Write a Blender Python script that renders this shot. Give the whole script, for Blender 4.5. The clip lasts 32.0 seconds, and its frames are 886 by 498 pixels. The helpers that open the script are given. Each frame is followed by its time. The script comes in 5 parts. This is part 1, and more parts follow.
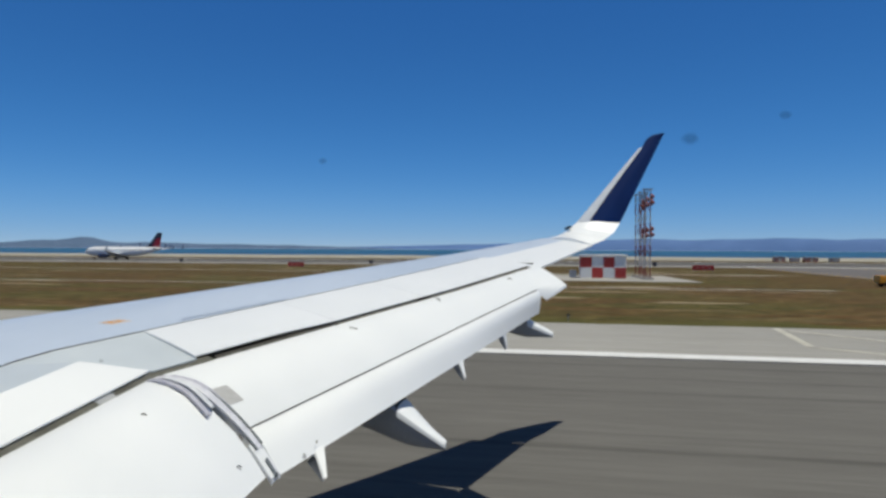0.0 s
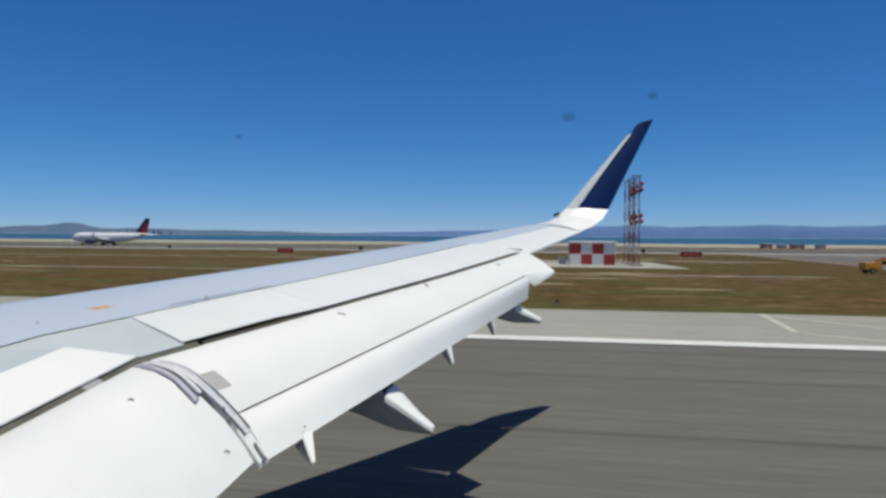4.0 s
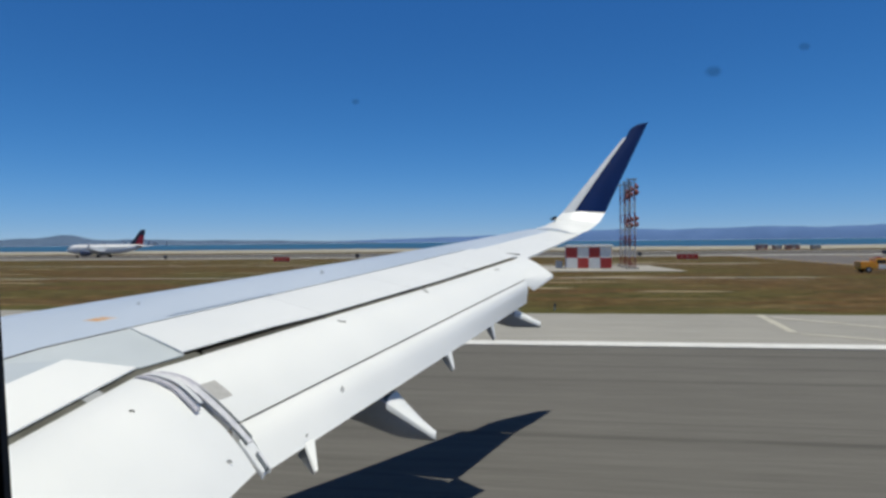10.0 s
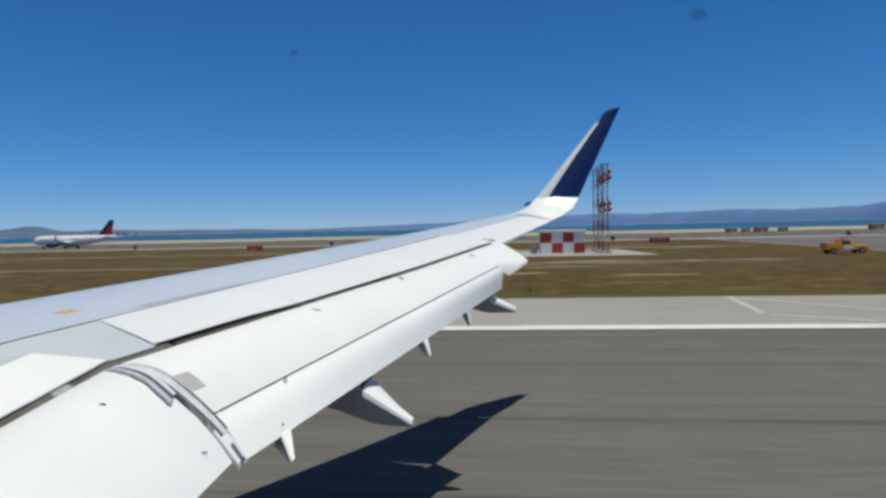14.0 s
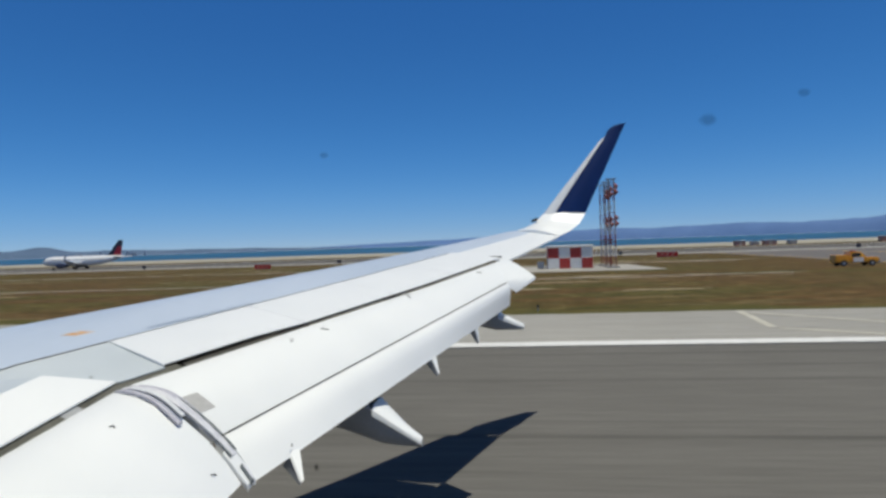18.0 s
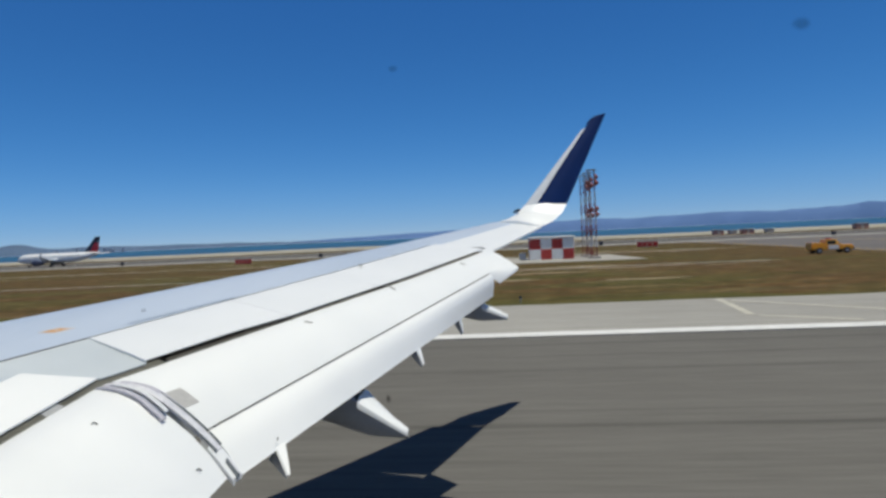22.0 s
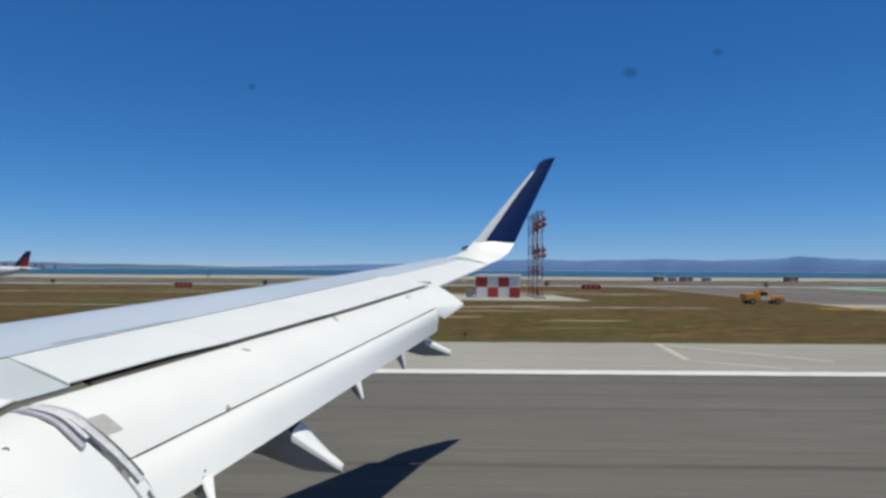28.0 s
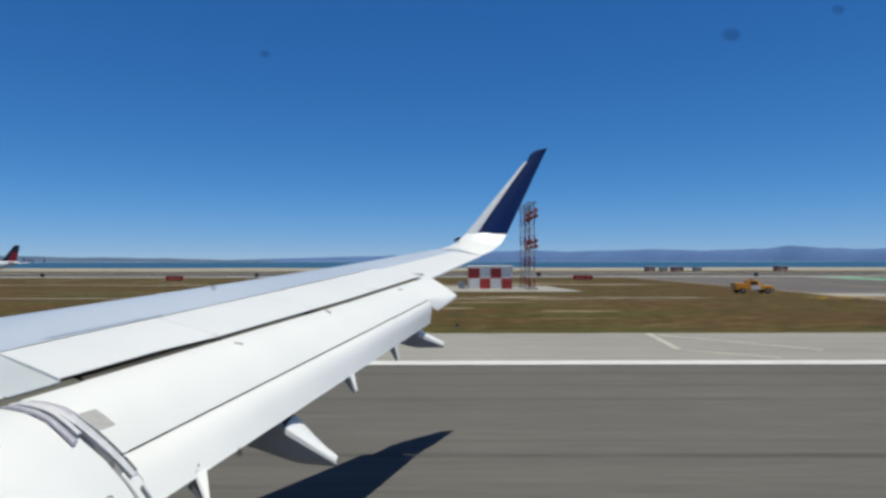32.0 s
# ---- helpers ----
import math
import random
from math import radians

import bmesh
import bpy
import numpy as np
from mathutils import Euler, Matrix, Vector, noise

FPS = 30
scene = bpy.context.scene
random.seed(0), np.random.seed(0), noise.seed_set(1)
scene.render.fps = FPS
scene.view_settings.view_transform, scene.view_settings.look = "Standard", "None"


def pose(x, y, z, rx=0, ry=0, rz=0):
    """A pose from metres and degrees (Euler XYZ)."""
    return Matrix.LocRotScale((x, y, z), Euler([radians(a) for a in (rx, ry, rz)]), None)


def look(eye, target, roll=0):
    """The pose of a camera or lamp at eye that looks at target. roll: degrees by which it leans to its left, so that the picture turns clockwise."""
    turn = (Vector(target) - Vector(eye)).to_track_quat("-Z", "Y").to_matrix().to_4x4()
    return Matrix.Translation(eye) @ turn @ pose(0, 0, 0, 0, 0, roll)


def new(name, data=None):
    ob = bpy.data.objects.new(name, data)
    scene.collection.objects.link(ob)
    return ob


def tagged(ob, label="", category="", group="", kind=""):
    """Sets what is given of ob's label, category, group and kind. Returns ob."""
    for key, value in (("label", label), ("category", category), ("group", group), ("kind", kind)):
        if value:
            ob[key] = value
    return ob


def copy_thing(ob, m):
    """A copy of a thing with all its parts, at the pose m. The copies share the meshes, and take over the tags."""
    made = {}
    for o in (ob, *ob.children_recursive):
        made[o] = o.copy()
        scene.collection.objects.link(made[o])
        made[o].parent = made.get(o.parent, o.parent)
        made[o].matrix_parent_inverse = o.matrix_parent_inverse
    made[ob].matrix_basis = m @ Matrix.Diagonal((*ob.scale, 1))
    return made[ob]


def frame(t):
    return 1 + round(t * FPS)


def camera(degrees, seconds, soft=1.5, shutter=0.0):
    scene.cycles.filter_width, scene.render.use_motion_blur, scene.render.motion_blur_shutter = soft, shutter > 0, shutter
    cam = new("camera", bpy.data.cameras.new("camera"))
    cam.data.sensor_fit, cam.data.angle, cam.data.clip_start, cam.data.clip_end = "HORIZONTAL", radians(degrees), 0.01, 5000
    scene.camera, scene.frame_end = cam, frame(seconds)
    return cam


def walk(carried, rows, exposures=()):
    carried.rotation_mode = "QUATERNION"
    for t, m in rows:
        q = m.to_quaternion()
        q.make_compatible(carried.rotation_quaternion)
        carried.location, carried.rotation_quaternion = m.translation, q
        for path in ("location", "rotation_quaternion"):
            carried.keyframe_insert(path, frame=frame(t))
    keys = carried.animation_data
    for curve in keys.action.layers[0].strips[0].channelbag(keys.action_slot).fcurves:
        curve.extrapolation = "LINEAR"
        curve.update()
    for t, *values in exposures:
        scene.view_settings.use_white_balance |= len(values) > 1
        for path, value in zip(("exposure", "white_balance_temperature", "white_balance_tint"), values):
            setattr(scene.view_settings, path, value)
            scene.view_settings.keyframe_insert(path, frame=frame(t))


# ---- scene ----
# ---------------------------------------------------------------- camera and walk
cam = camera(68.8, 32.0, soft=3.0)
PATH = [
    (0, 0.0131, -0.0071, 4.6115, 0.011, -0.276, 9.665),
    (0.5, 0.0084, 0.0009, 4.6127, -0.299, -0.295, 10.070),
    (1, -0.0015, 0.0004, 4.6086, -0.656, -0.331, 10.424),
    (1.5, 0.0120, 0.0068, 4.6105, -1.080, 0.490, 10.652),
    (2, 0.0212, 0.0079, 4.6093, -1.360, 0.449, 10.186),
    (2.5, 0.0295, -0.0029, 4.6100, -2.019, 0.240, 9.860),
    (3, 0.0344, -0.0186, 4.6073, -1.598, -0.074, 9.710),
    (3.5, 0.0342, -0.0153, 4.6079, -1.098, -0.554, 8.936),
    (5.5, 0.0222, -0.0200, 4.6001, -1.744, -0.146, 8.690),
    (6, 0.0156, -0.0039, 4.5951, -1.330, -0.859, 8.213),
    (6.5, 0.0194, 0.0019, 4.5989, -1.462, -0.655, 7.848),
    (7, 0.0176, -0.0018, 4.5968, -1.224, -0.824, 7.824),
    (7.5, 0.0157, 0.0060, 4.5971, -0.440, -0.847, 7.931),
    (8, 0.0093, 0.0069, 4.5924, -1.120, -0.949, 7.719),
    (8.5, 0.0056, 0.0086, 4.5937, -2.401, -0.996, 7.619),
    (9, -0.0024, 0.0059, 4.5920, -1.608, -0.558, 7.735),
    (9.5, 0.0040, 0.0009, 4.5987, -0.887, -0.057, 8.107),
    (10, 0.0041, -0.0131, 4.5994, -0.634, 0.592, 8.435),
    (10.5, 0.0081, -0.0049, 4.6047, -0.515, 1.048, 8.625),
    (11, 0.0065, -0.0047, 4.6055, -0.824, 1.194, 8.148),
    (11.5, 0.0064, 0.0059, 4.6028, -1.206, 1.010, 7.417),
    (12, -0.0003, 0.0080, 4.5957, -1.979, 1.234, 6.612),
    (12.5, 0.0024, 0.0090, 4.5938, -1.606, 1.607, 6.503),
    (13, 0.0016, 0.0050, 4.5887, -1.025, 1.846, 6.552),
    (13.5, 0.0059, 0.0070, 4.5944, -1.680, 1.555, 6.343),
    (14, 0.0057, 0.0032, 4.5961, -1.853, 1.284, 6.211),
    (14.5, 0.0070, 0.0056, 4.5980, -1.669, 1.358, 6.362),
    (16.5, 0.0031, 0.0037, 4.5985, -0.730, 1.516, 6.843),
    (17, -0.0029, -0.0036, 4.5944, -0.948, 1.402, 6.474),
    (17.5, 0.0028, -0.0004, 4.6042, -0.505, 1.705, 6.617),
    (18, 0.0035, -0.0025, 4.6113, -0.369, 1.921, 6.834),
    (18.5, 0.0038, 0.0018, 4.6080, -0.718, 2.054, 6.989),
    (19, 0.0006, 0.0013, 4.6019, -1.712, 1.517, 6.631),
    (19.5, 0.0034, 0.0039, 4.5997, -1.209, 0.813, 6.547),
    (20, 0.0009, -0.0012, 4.5930, -0.781, 0.440, 6.333),
    (20.5, -0.0005, -0.0001, 4.6037, -0.359, 0.691, 6.091),
    (21, -0.0089, -0.0088, 4.6082, -0.559, 1.835, 5.584),
    (21.5, -0.0089, 0.0016, 4.6056, -1.115, 2.568, 5.381),
    (22, -0.0158, 0.0018, 4.5979, -1.097, 2.599, 5.224),
    (22.5, -0.0083, 0.0044, 4.5971, 0.115, 1.831, 5.152),
    (23, -0.0033, 0.0048, 4.5949, 1.598, 1.171, 4.133),
    (23.5, -0.0052, -0.0027, 4.6016, 1.168, 1.494, 2.547),
    (24, -0.0084, -0.0047, 4.6085, 1.650, -0.835, 0.521),
    (24.5, 0.0010, 0.0060, 4.6245, 1.480, 1.343, -0.886),
    (25, -0.0003, 0.0020, 4.5816, 2.418, 2.445, -0.512),
    (25.5, -0.0060, -0.0066, 4.5785, 2.034, 0.440, -0.230),
    (27.5, -0.0043, -0.0112, 4.5860, 2.139, -0.332, 0.696),
    (28, 0.0040, -0.0020, 4.5943, 1.839, -0.304, 0.636),
    (28.5, -0.0058, -0.0106, 4.5852, 1.769, -0.504, 0.406),
    (29, -0.0013, -0.0007, 4.5886, 1.627, -0.402, 0.300),
    (29.5, 0.0130, -0.0188, 4.6130, 1.415, 0.286, 0.713),
    (30, 0.0120, 0.0054, 4.6053, 1.590, 0.540, 0.575),
    (30.5, 0.0003, -0.0018, 4.5925, 1.386, 0.731, 0.093),
    (31, 0.0034, 0.0099, 4.5915, 1.454, 0.378, 0.227),
    (31.5, -0.0090, 0.0063, 4.5886, 1.329, 0.018, 0.071),
    (32, -0.0070, 0.0215, 4.5971, 1.093, 0.083, -0.069),
]
walk(cam, [(t, pose(x, y, z, 90 + p, r, w)) for t, x, y, z, p, r, w in PATH],
     exposures=[(0, -0.06, 6850, 5), (10, -0.05, 6850, 5), (20, -0.03, 6850, 5), (32, 0.0, 6850, 5)])

# ---------------------------------------------------------------- world, sun, exposure
SUN = Vector((0.300, -0.130, 0.945)).normalized()      # towards the sun
world = bpy.data.worlds.new("sky")
scene.world = world
world.use_nodes = True
wn = world.node_tree.nodes
sky = wn.new("ShaderNodeTexSky")
sky.sky_type, sky.sun_disc = "NISHITA", False
sky.sun_elevation = math.asin(SUN.z)
sky.sun_rotation = math.atan2(SUN.x, SUN.y)
sky.air_density, sky.dust_density, sky.ozone_density = 0.52, 0.0, 2.0
sky.altitude = 0
deep = wn.new("ShaderNodeHueSaturation")
haze = wn.new("ShaderNodeMix")
haze.data_type = "RGBA"
haze.inputs[7].default_value = (0.56, 1.76, 5.1, 1)
# the pale blue of the lower sky gives way to a darker zenith
way_up, split, fade = (wn.new("ShaderNode" + k) for k in ("TexCoord", "SeparateXYZ", "MapRange"))
fade.interpolation_type = "SMOOTHSTEP"
for key, value in (("From Min", 0.38), ("From Max", 0.95), ("To Min", 0.46), ("To Max", 0.05)):
    fade.inputs[key].default_value = value
world.node_tree.links.new(way_up.outputs["Generated"], split.inputs[0])
world.node_tree.links.new(split.outputs["Z"], fade.inputs["Value"])
low_sky, both = wn.new("ShaderNodeMapRange"), wn.new("ShaderNodeMath")      # a little less white at the horizon
low_sky.interpolation_type = "SMOOTHSTEP"
for key, value in (("From Min", 0.0), ("From Max", 0.10), ("To Min", 0.16), ("To Max", 0.0)):
    low_sky.inputs[key].default_value = value
world.node_tree.links.new(split.outputs["Z"], low_sky.inputs["Value"])
world.node_tree.links.new(fade.outputs["Result"], both.inputs[0])
world.node_tree.links.new(low_sky.outputs["Result"], both.inputs[1])
world.node_tree.links.new(both.outputs[0], haze.inputs["Factor"])
pale = wn.new("ShaderNodeMapRange")
pale.interpolation_type = "SMOOTHSTEP"
for key, value in (("From Min", 0.40), ("From Max", 0.90), ("To Min", 1.4), ("To Max", 0.55)):
    pale.inputs[key].default_value = value
world.node_tree.links.new(split.outputs["Z"], pale.inputs["Value"])
world.node_tree.links.new(pale.outputs["Result"], deep.inputs["Saturation"])
world.node_tree.links.new(sky.outputs["Color"], deep.inputs["Color"])
world.node_tree.links.new(deep.outputs["Color"], haze.inputs[6])
# deeper blue from about ten degrees up, easing off again towards the zenith
rise, ease, band, blue = (wn.new("ShaderNode" + k) for k in ("MapRange", "MapRange", "Math", "Mix"))
for node, values in ((rise, (0.12, 0.44, 0.0, 0.48)), (ease, (0.46, 0.85, 1.0, 0.0))):
    node.interpolation_type = "SMOOTHSTEP"
    for key, value in zip(("From Min", "From Max", "To Min", "To Max"), values):
        node.inputs[key].default_value = value
    world.node_tree.links.new(split.outputs["Z"], node.inputs["Value"])
band.operation, blue.data_type = "MULTIPLY", "RGBA"
blue.inputs[7].default_value = (0.10, 0.74, 3.1, 1)
world.node_tree.links.new(rise.outputs["Result"], band.inputs[0])
world.node_tree.links.new(ease.outputs["Result"], band.inputs[1])
world.node_tree.links.new(band.outputs[0], blue.inputs["Factor"])
world.node_tree.links.new(haze.outputs[2], blue.inputs[6])
world.node_tree.links.new(blue.outputs[2], wn["Background"].inputs["Color"])
dim = wn.new("ShaderNodeMapRange")
dim.interpolation_type = "SMOOTHSTEP"
for key, value in (("From Min", 0.40), ("From Max", 0.88), ("To Min", 0.118), ("To Max", 0.045)):
    dim.inputs[key].default_value = value
world.node_tree.links.new(split.outputs["Z"], dim.inputs["Value"])
world.node_tree.links.new(dim.outputs["Result"], wn["Background"].inputs["Strength"])
sun = new("sun", bpy.data.lights.new("sun", "SUN"))
sun.data.energy, sun.data.angle, sun.data.color = 3.8, radians(0.53), (1.0, 0.955, 0.885)
sun.matrix_world = look(SUN * 200, (0, 0, 0))

# ---------------------------------------------------------------- materials
def coords(nt, scale=(1, 1, 1), kind="Object"):
    tc, mp = nt.nodes.new("ShaderNodeTexCoord"), nt.nodes.new("ShaderNodeMapping")
    mp.inputs["Scale"].default_value = scale
    nt.links.new(tc.outputs[kind], mp.inputs["Vector"])
    return mp.outputs["Vector"]


def noise_tex(nt, vec, scale, detail=4.0, rough=0.6):
    n = nt.nodes.new("ShaderNodeTexNoise")
    n.inputs["Scale"].default_value, n.inputs["Detail"].default_value, n.inputs["Roughness"].default_value = scale, detail, rough
    nt.links.new(vec, n.inputs["Vector"])
    return n.outputs["Fac"]


def ramp(nt, fac, stops):
    r = nt.nodes.new("ShaderNodeValToRGB")
    els = r.color_ramp.elements
    els[0].position, els[0].color = stops[0][0], (*stops[0][1], 1)
    els[1].position, els[1].color = stops[-1][0], (*stops[-1][1], 1)
    for p, c in stops[1:-1]:
        e = els.new(p)
        e.color = (*c, 1)
    nt.links.new(fac, r.inputs["Fac"])
    return r.outputs["Color"]


def mix(nt, fac, a, b, mode="MIX"):
    m = nt.nodes.new("ShaderNodeMix")
    m.data_type, m.blend_type = "RGBA", mode
    for sock, v in ((m.inputs["Factor"], fac), (m.inputs[6], a), (m.inputs[7], b)):
        if isinstance(v, (int, float)):
            sock.default_value = v
        elif isinstance(v, tuple):
            sock.default_value = (*v, 1)
        else:
            nt.links.new(v, sock)
    return m.outputs[2]


def base(name, rough=0.6, metal=0.0, spec=0.5):
    m = bpy.data.materials.new(name)
    m.use_nodes = True
    b = m.node_tree.nodes["Principled BSDF"]
    b.inputs["Roughness"].default_value, b.inputs["Metallic"].default_value = rough, metal
    b.inputs["Specular IOR Level"].default_value = spec
    return m, m.node_tree, b


def bump(nt, b, fac, strength, dist):
    n = nt.nodes.new("ShaderNodeBump")
    n.inputs["Strength"].default_value, n.inputs["Distance"].default_value = strength, dist
    nt.links.new(fac, n.inputs["Height"])
    nt.links.new(n.outputs["Normal"], b.inputs["Normal"])


def surface(name, dark, light, scale=4.0, fine=60.0, rough=0.6, metal=0.0, relief=0.15, depth=0.01, stretch=(1, 1, 1), spec=0.5, lo=0.3, hi=0.7, grainy=0.25):
    """A worn surface: broad stains between two tones, fine grain, light relief."""
    m, nt, b = base(name, rough, metal, spec)
    v = coords(nt, stretch)
    broad, grain = noise_tex(nt, v, scale), noise_tex(nt, v, fine, 3)
    c = ramp(nt, broad, [(lo, dark), (hi, light)])
    c = mix(nt, grainy, c, ramp(nt, grain, [(0.3, tuple(x * 0.75 for x in dark)), (0.7, tuple(min(1, x * 1.12) for x in light))]))
    nt.links.new(c, b.inputs["Base Color"])
    bump(nt, b, grain, relief, depth)
    return m


PAINT = surface("white_aircraft_paint", (0.76, 0.785, 0.80), (0.82, 0.84, 0.85), 0.9, 14, 0.38, relief=0.004, depth=0.001, grainy=0.04)
PANEL_GREY = surface("pale_grey_panel_paint", (0.52, 0.57, 0.60), (0.58, 0.63, 0.66), 1.5, 14, 0.4, relief=0.004, depth=0.001, grainy=0.04)
SKIN = surface("grey_wing_skin_paint", (0.465, 0.54, 0.645), (0.545, 0.615, 0.715), 0.8, 14, 0.36, relief=0.004, depth=0.001, stretch=(1, 0.25, 1), grainy=0.08)
NAVY = surface("navy_winglet_paint", (0.0013, 0.016, 0.085), (0.002, 0.022, 0.11), 2, 20, 0.6, relief=0.003, depth=0.001, spec=0.12, grainy=0.08)
STRIP = surface("bare_leading_edge", (0.68, 0.70, 0.72), (0.78, 0.80, 0.82), 3, 20, 0.4, 0.1, relief=0.01, depth=0.001)
SEAL = surface("worn_metal_seal", (0.56, 0.57, 0.63), (0.88, 0.88, 0.90), 9, 70, 0.5, 0.2, relief=0.05, depth=0.001)
SEAL_DULL = surface("scuffed_metal_seal", (0.38, 0.38, 0.46), (0.62, 0.62, 0.68), 18, 70, 0.55, 0.2, relief=0.05, depth=0.001)
# slot colours: its shade and the ground seen through are put into them
GAPFILL = surface("olive_gap_filler", (0.045, 0.045, 0.036), (0.125, 0.125, 0.105), 3, 40, 0.6)
GAPDARK = surface("gap_shade_filler", (0.022, 0.021, 0.019), (0.06, 0.055, 0.046), 5, 40, 0.7)
SPAR = surface("gap_ground_tone", (0.075, 0.072, 0.058), (0.16, 0.15, 0.12), 3, 40, 0.7)
EDGE = surface("weathered_seal_rubber", (0.06, 0.075, 0.085), (0.20, 0.23, 0.25), 30, 90, 0.6, relief=0.05, depth=0.001)
PATCH = surface("grey_wear_patch", (0.36, 0.36, 0.36), (0.46, 0.46, 0.46), 20, 80, 0.6, relief=0.05, depth=0.001)
DARK = surface("dark_cavity", (0.018, 0.02, 0.022), (0.04, 0.042, 0.045), 6, 50, 0.7)
# plain grey; also stands for shade on the tab bracket sides
UNDER = surface("grey_paint_and_shade", (0.30, 0.315, 0.33), (0.38, 0.395, 0.41), 2, 40, 0.5, relief=0.01, depth=0.001)
ORANGE = surface("orange_marking_paint", (0.56, 0.27, 0.08), (0.66, 0.36, 0.13), 20, 80, 0.5)
ORANGE_PALE = surface("faded_orange_paint", (0.60, 0.50, 0.42), (0.66, 0.58, 0.52), 20, 80, 0.5)
STENCIL = surface("faded_stencil_paint", (0.29, 0.36, 0.45), (0.36, 0.44, 0.54), 20, 60, 0.5, relief=0.005, depth=0.001)
BLACK_MARK = surface("dark_marking_paint", (0.05, 0.05, 0.05), (0.08, 0.08, 0.08), 20, 80, 0.6)


def asphalt(name, dark, light, streak):
    m, nt, b = base(name, 0.9, 0, 0.12)
    long = noise_tex(nt, coords(nt, (0.006, 0.55, 1)), 1.0, 5, 0.65)
    blot = noise_tex(nt, coords(nt), 0.05, 5, 0.6)
    grain = noise_tex(nt, coords(nt, (0.06, 1, 1)), 6.0, 4)
    c = ramp(nt, long, [(0.32, dark), (0.72, light)])
    c = mix(nt, 0.45, c, ramp(nt, blot, [(0.3, tuple(x * 0.8 for x in dark)), (0.7, tuple(x * 1.1 for x in light))]))
    rub = noise_tex(nt, coords(nt, (0.012, 1.6, 1)), 1.0, 2, 0.5)
    c = mix(nt, ramp(nt, rub, [(0.575, (0, 0, 0)), (0.70, (streak, streak, streak))]), c, tuple(x * 0.45 for x in dark))
    c = mix(nt, 0.18, c, ramp(nt, grain, [(0.3, tuple(x * 0.5 for x in dark)), (0.7, tuple(x * 1.5 for x in light))]))
    nt.links.new(c, b.inputs["Base Color"])
    bump(nt, b, grain, 0.3, 0.02)
    return m


RUNWAY = asphalt("runway_asphalt", (0.115, 0.110, 0.100), (0.164, 0.158, 0.145), 0.7)
RUNWAY_FAR = asphalt("far_runway_asphalt", (0.095, 0.09, 0.088), (0.135, 0.128, 0.122), 0.5)
TAXI = asphalt("taxiway_asphalt", (0.125, 0.115, 0.115), (0.17, 0.16, 0.155), 0.2)
SHOULDER = asphalt("shoulder_concrete", (0.28, 0.272, 0.251), (0.37, 0.361, 0.334), 0.25)
CONCRETE = surface("pale_concrete", (0.30, 0.29, 0.26), (0.42, 0.40, 0.36), 0.12, 6, 0.9, relief=0.2)
SKID = surface("tyre_skid_rubber", (0.06, 0.058, 0.052), (0.10, 0.096, 0.085), 0.5, 6, 0.9, spec=0.1)
LINE_WHITE = surface("white_runway_paint", (0.62, 0.62, 0.60), (0.80, 0.80, 0.78), 0.8, 12, 0.7)
OLD_PAINT = surface("worn_old_paint", (0.40, 0.385, 0.33), (0.56, 0.54, 0.47), 0.9, 9, 0.8, spec=0.1)
LINE_YELLOW = surface("yellow_taxi_paint", (0.52, 0.31, 0.03), (0.66, 0.42, 0.06), 0.8, 12, 0.7)
GREEN_PAINT = surface("green_island_paint", (0.10, 0.36, 0.22), (0.16, 0.45, 0.29), 0.3, 6, 0.8)
SAND = surface("pale_dike_gravel", (0.29, 0.27, 0.215), (0.40, 0.375, 0.31), 0.08, 3, 0.95, relief=0.4, depth=0.05)


def grassland():
    """Dry airfield grass: red-brown stands, olive and green swathes, straw streaks, dark tussocks."""
    m, nt, b = base("dry_grassland", 0.95, 0, 0.1)
    big = noise_tex(nt, coords(nt, (0.20, 1, 1)), 0.085, 5, 0.65)
    green = noise_tex(nt, coords(nt, (0.22, 1, 1)), 0.14, 4, 0.6)
    mid, fine = noise_tex(nt, coords(nt, (0.13, 1, 1)), 0.30, 6, 0.7), noise_tex(nt, coords(nt, (0.45, 1, 1)), 1.3, 6, 0.75)
    c = ramp(nt, big, [(0.34, (0.064, 0.068, 0.018)), (0.41, (0.100, 0.078, 0.024)), (0.46, (0.128, 0.062, 0.024)), (0.53, (0.088, 0.040, 0.016)), (0.58, (0.140, 0.080, 0.034)), (0.66, (0.066, 0.064, 0.017))])
    c = mix(nt, ramp(nt, green, [(0.50, (0, 0, 0)), (0.58, (0.8, 0.8, 0.8))]), c, (0.074, 0.086, 0.020))
    straw = ramp(nt, mid, [(0.57, (0, 0, 0)), (0.66, (0.7, 0.7, 0.7))])
    c = mix(nt, straw, c, (0.34, 0.27, 0.16))
    c = mix(nt, 0.45, c, ramp(nt, fine, [(0.38, (0.020, 0.018, 0.005)), (0.49, (0.076, 0.054, 0.018)), (0.62, (0.27, 0.20, 0.09))]))
    tussock = noise_tex(nt, coords(nt, (0.4, 1, 1)), 0.55, 6, 0.8)
    c = mix(nt, ramp(nt, tussock, [(0.42, (0.7, 0.7, 0.7)), (0.52, (0, 0, 0))]), c, (0.042, 0.038, 0.011))
    nt.links.new(c, b.inputs["Base Color"])
    bump(nt, b, fine, 0.25, 0.02)
    return m


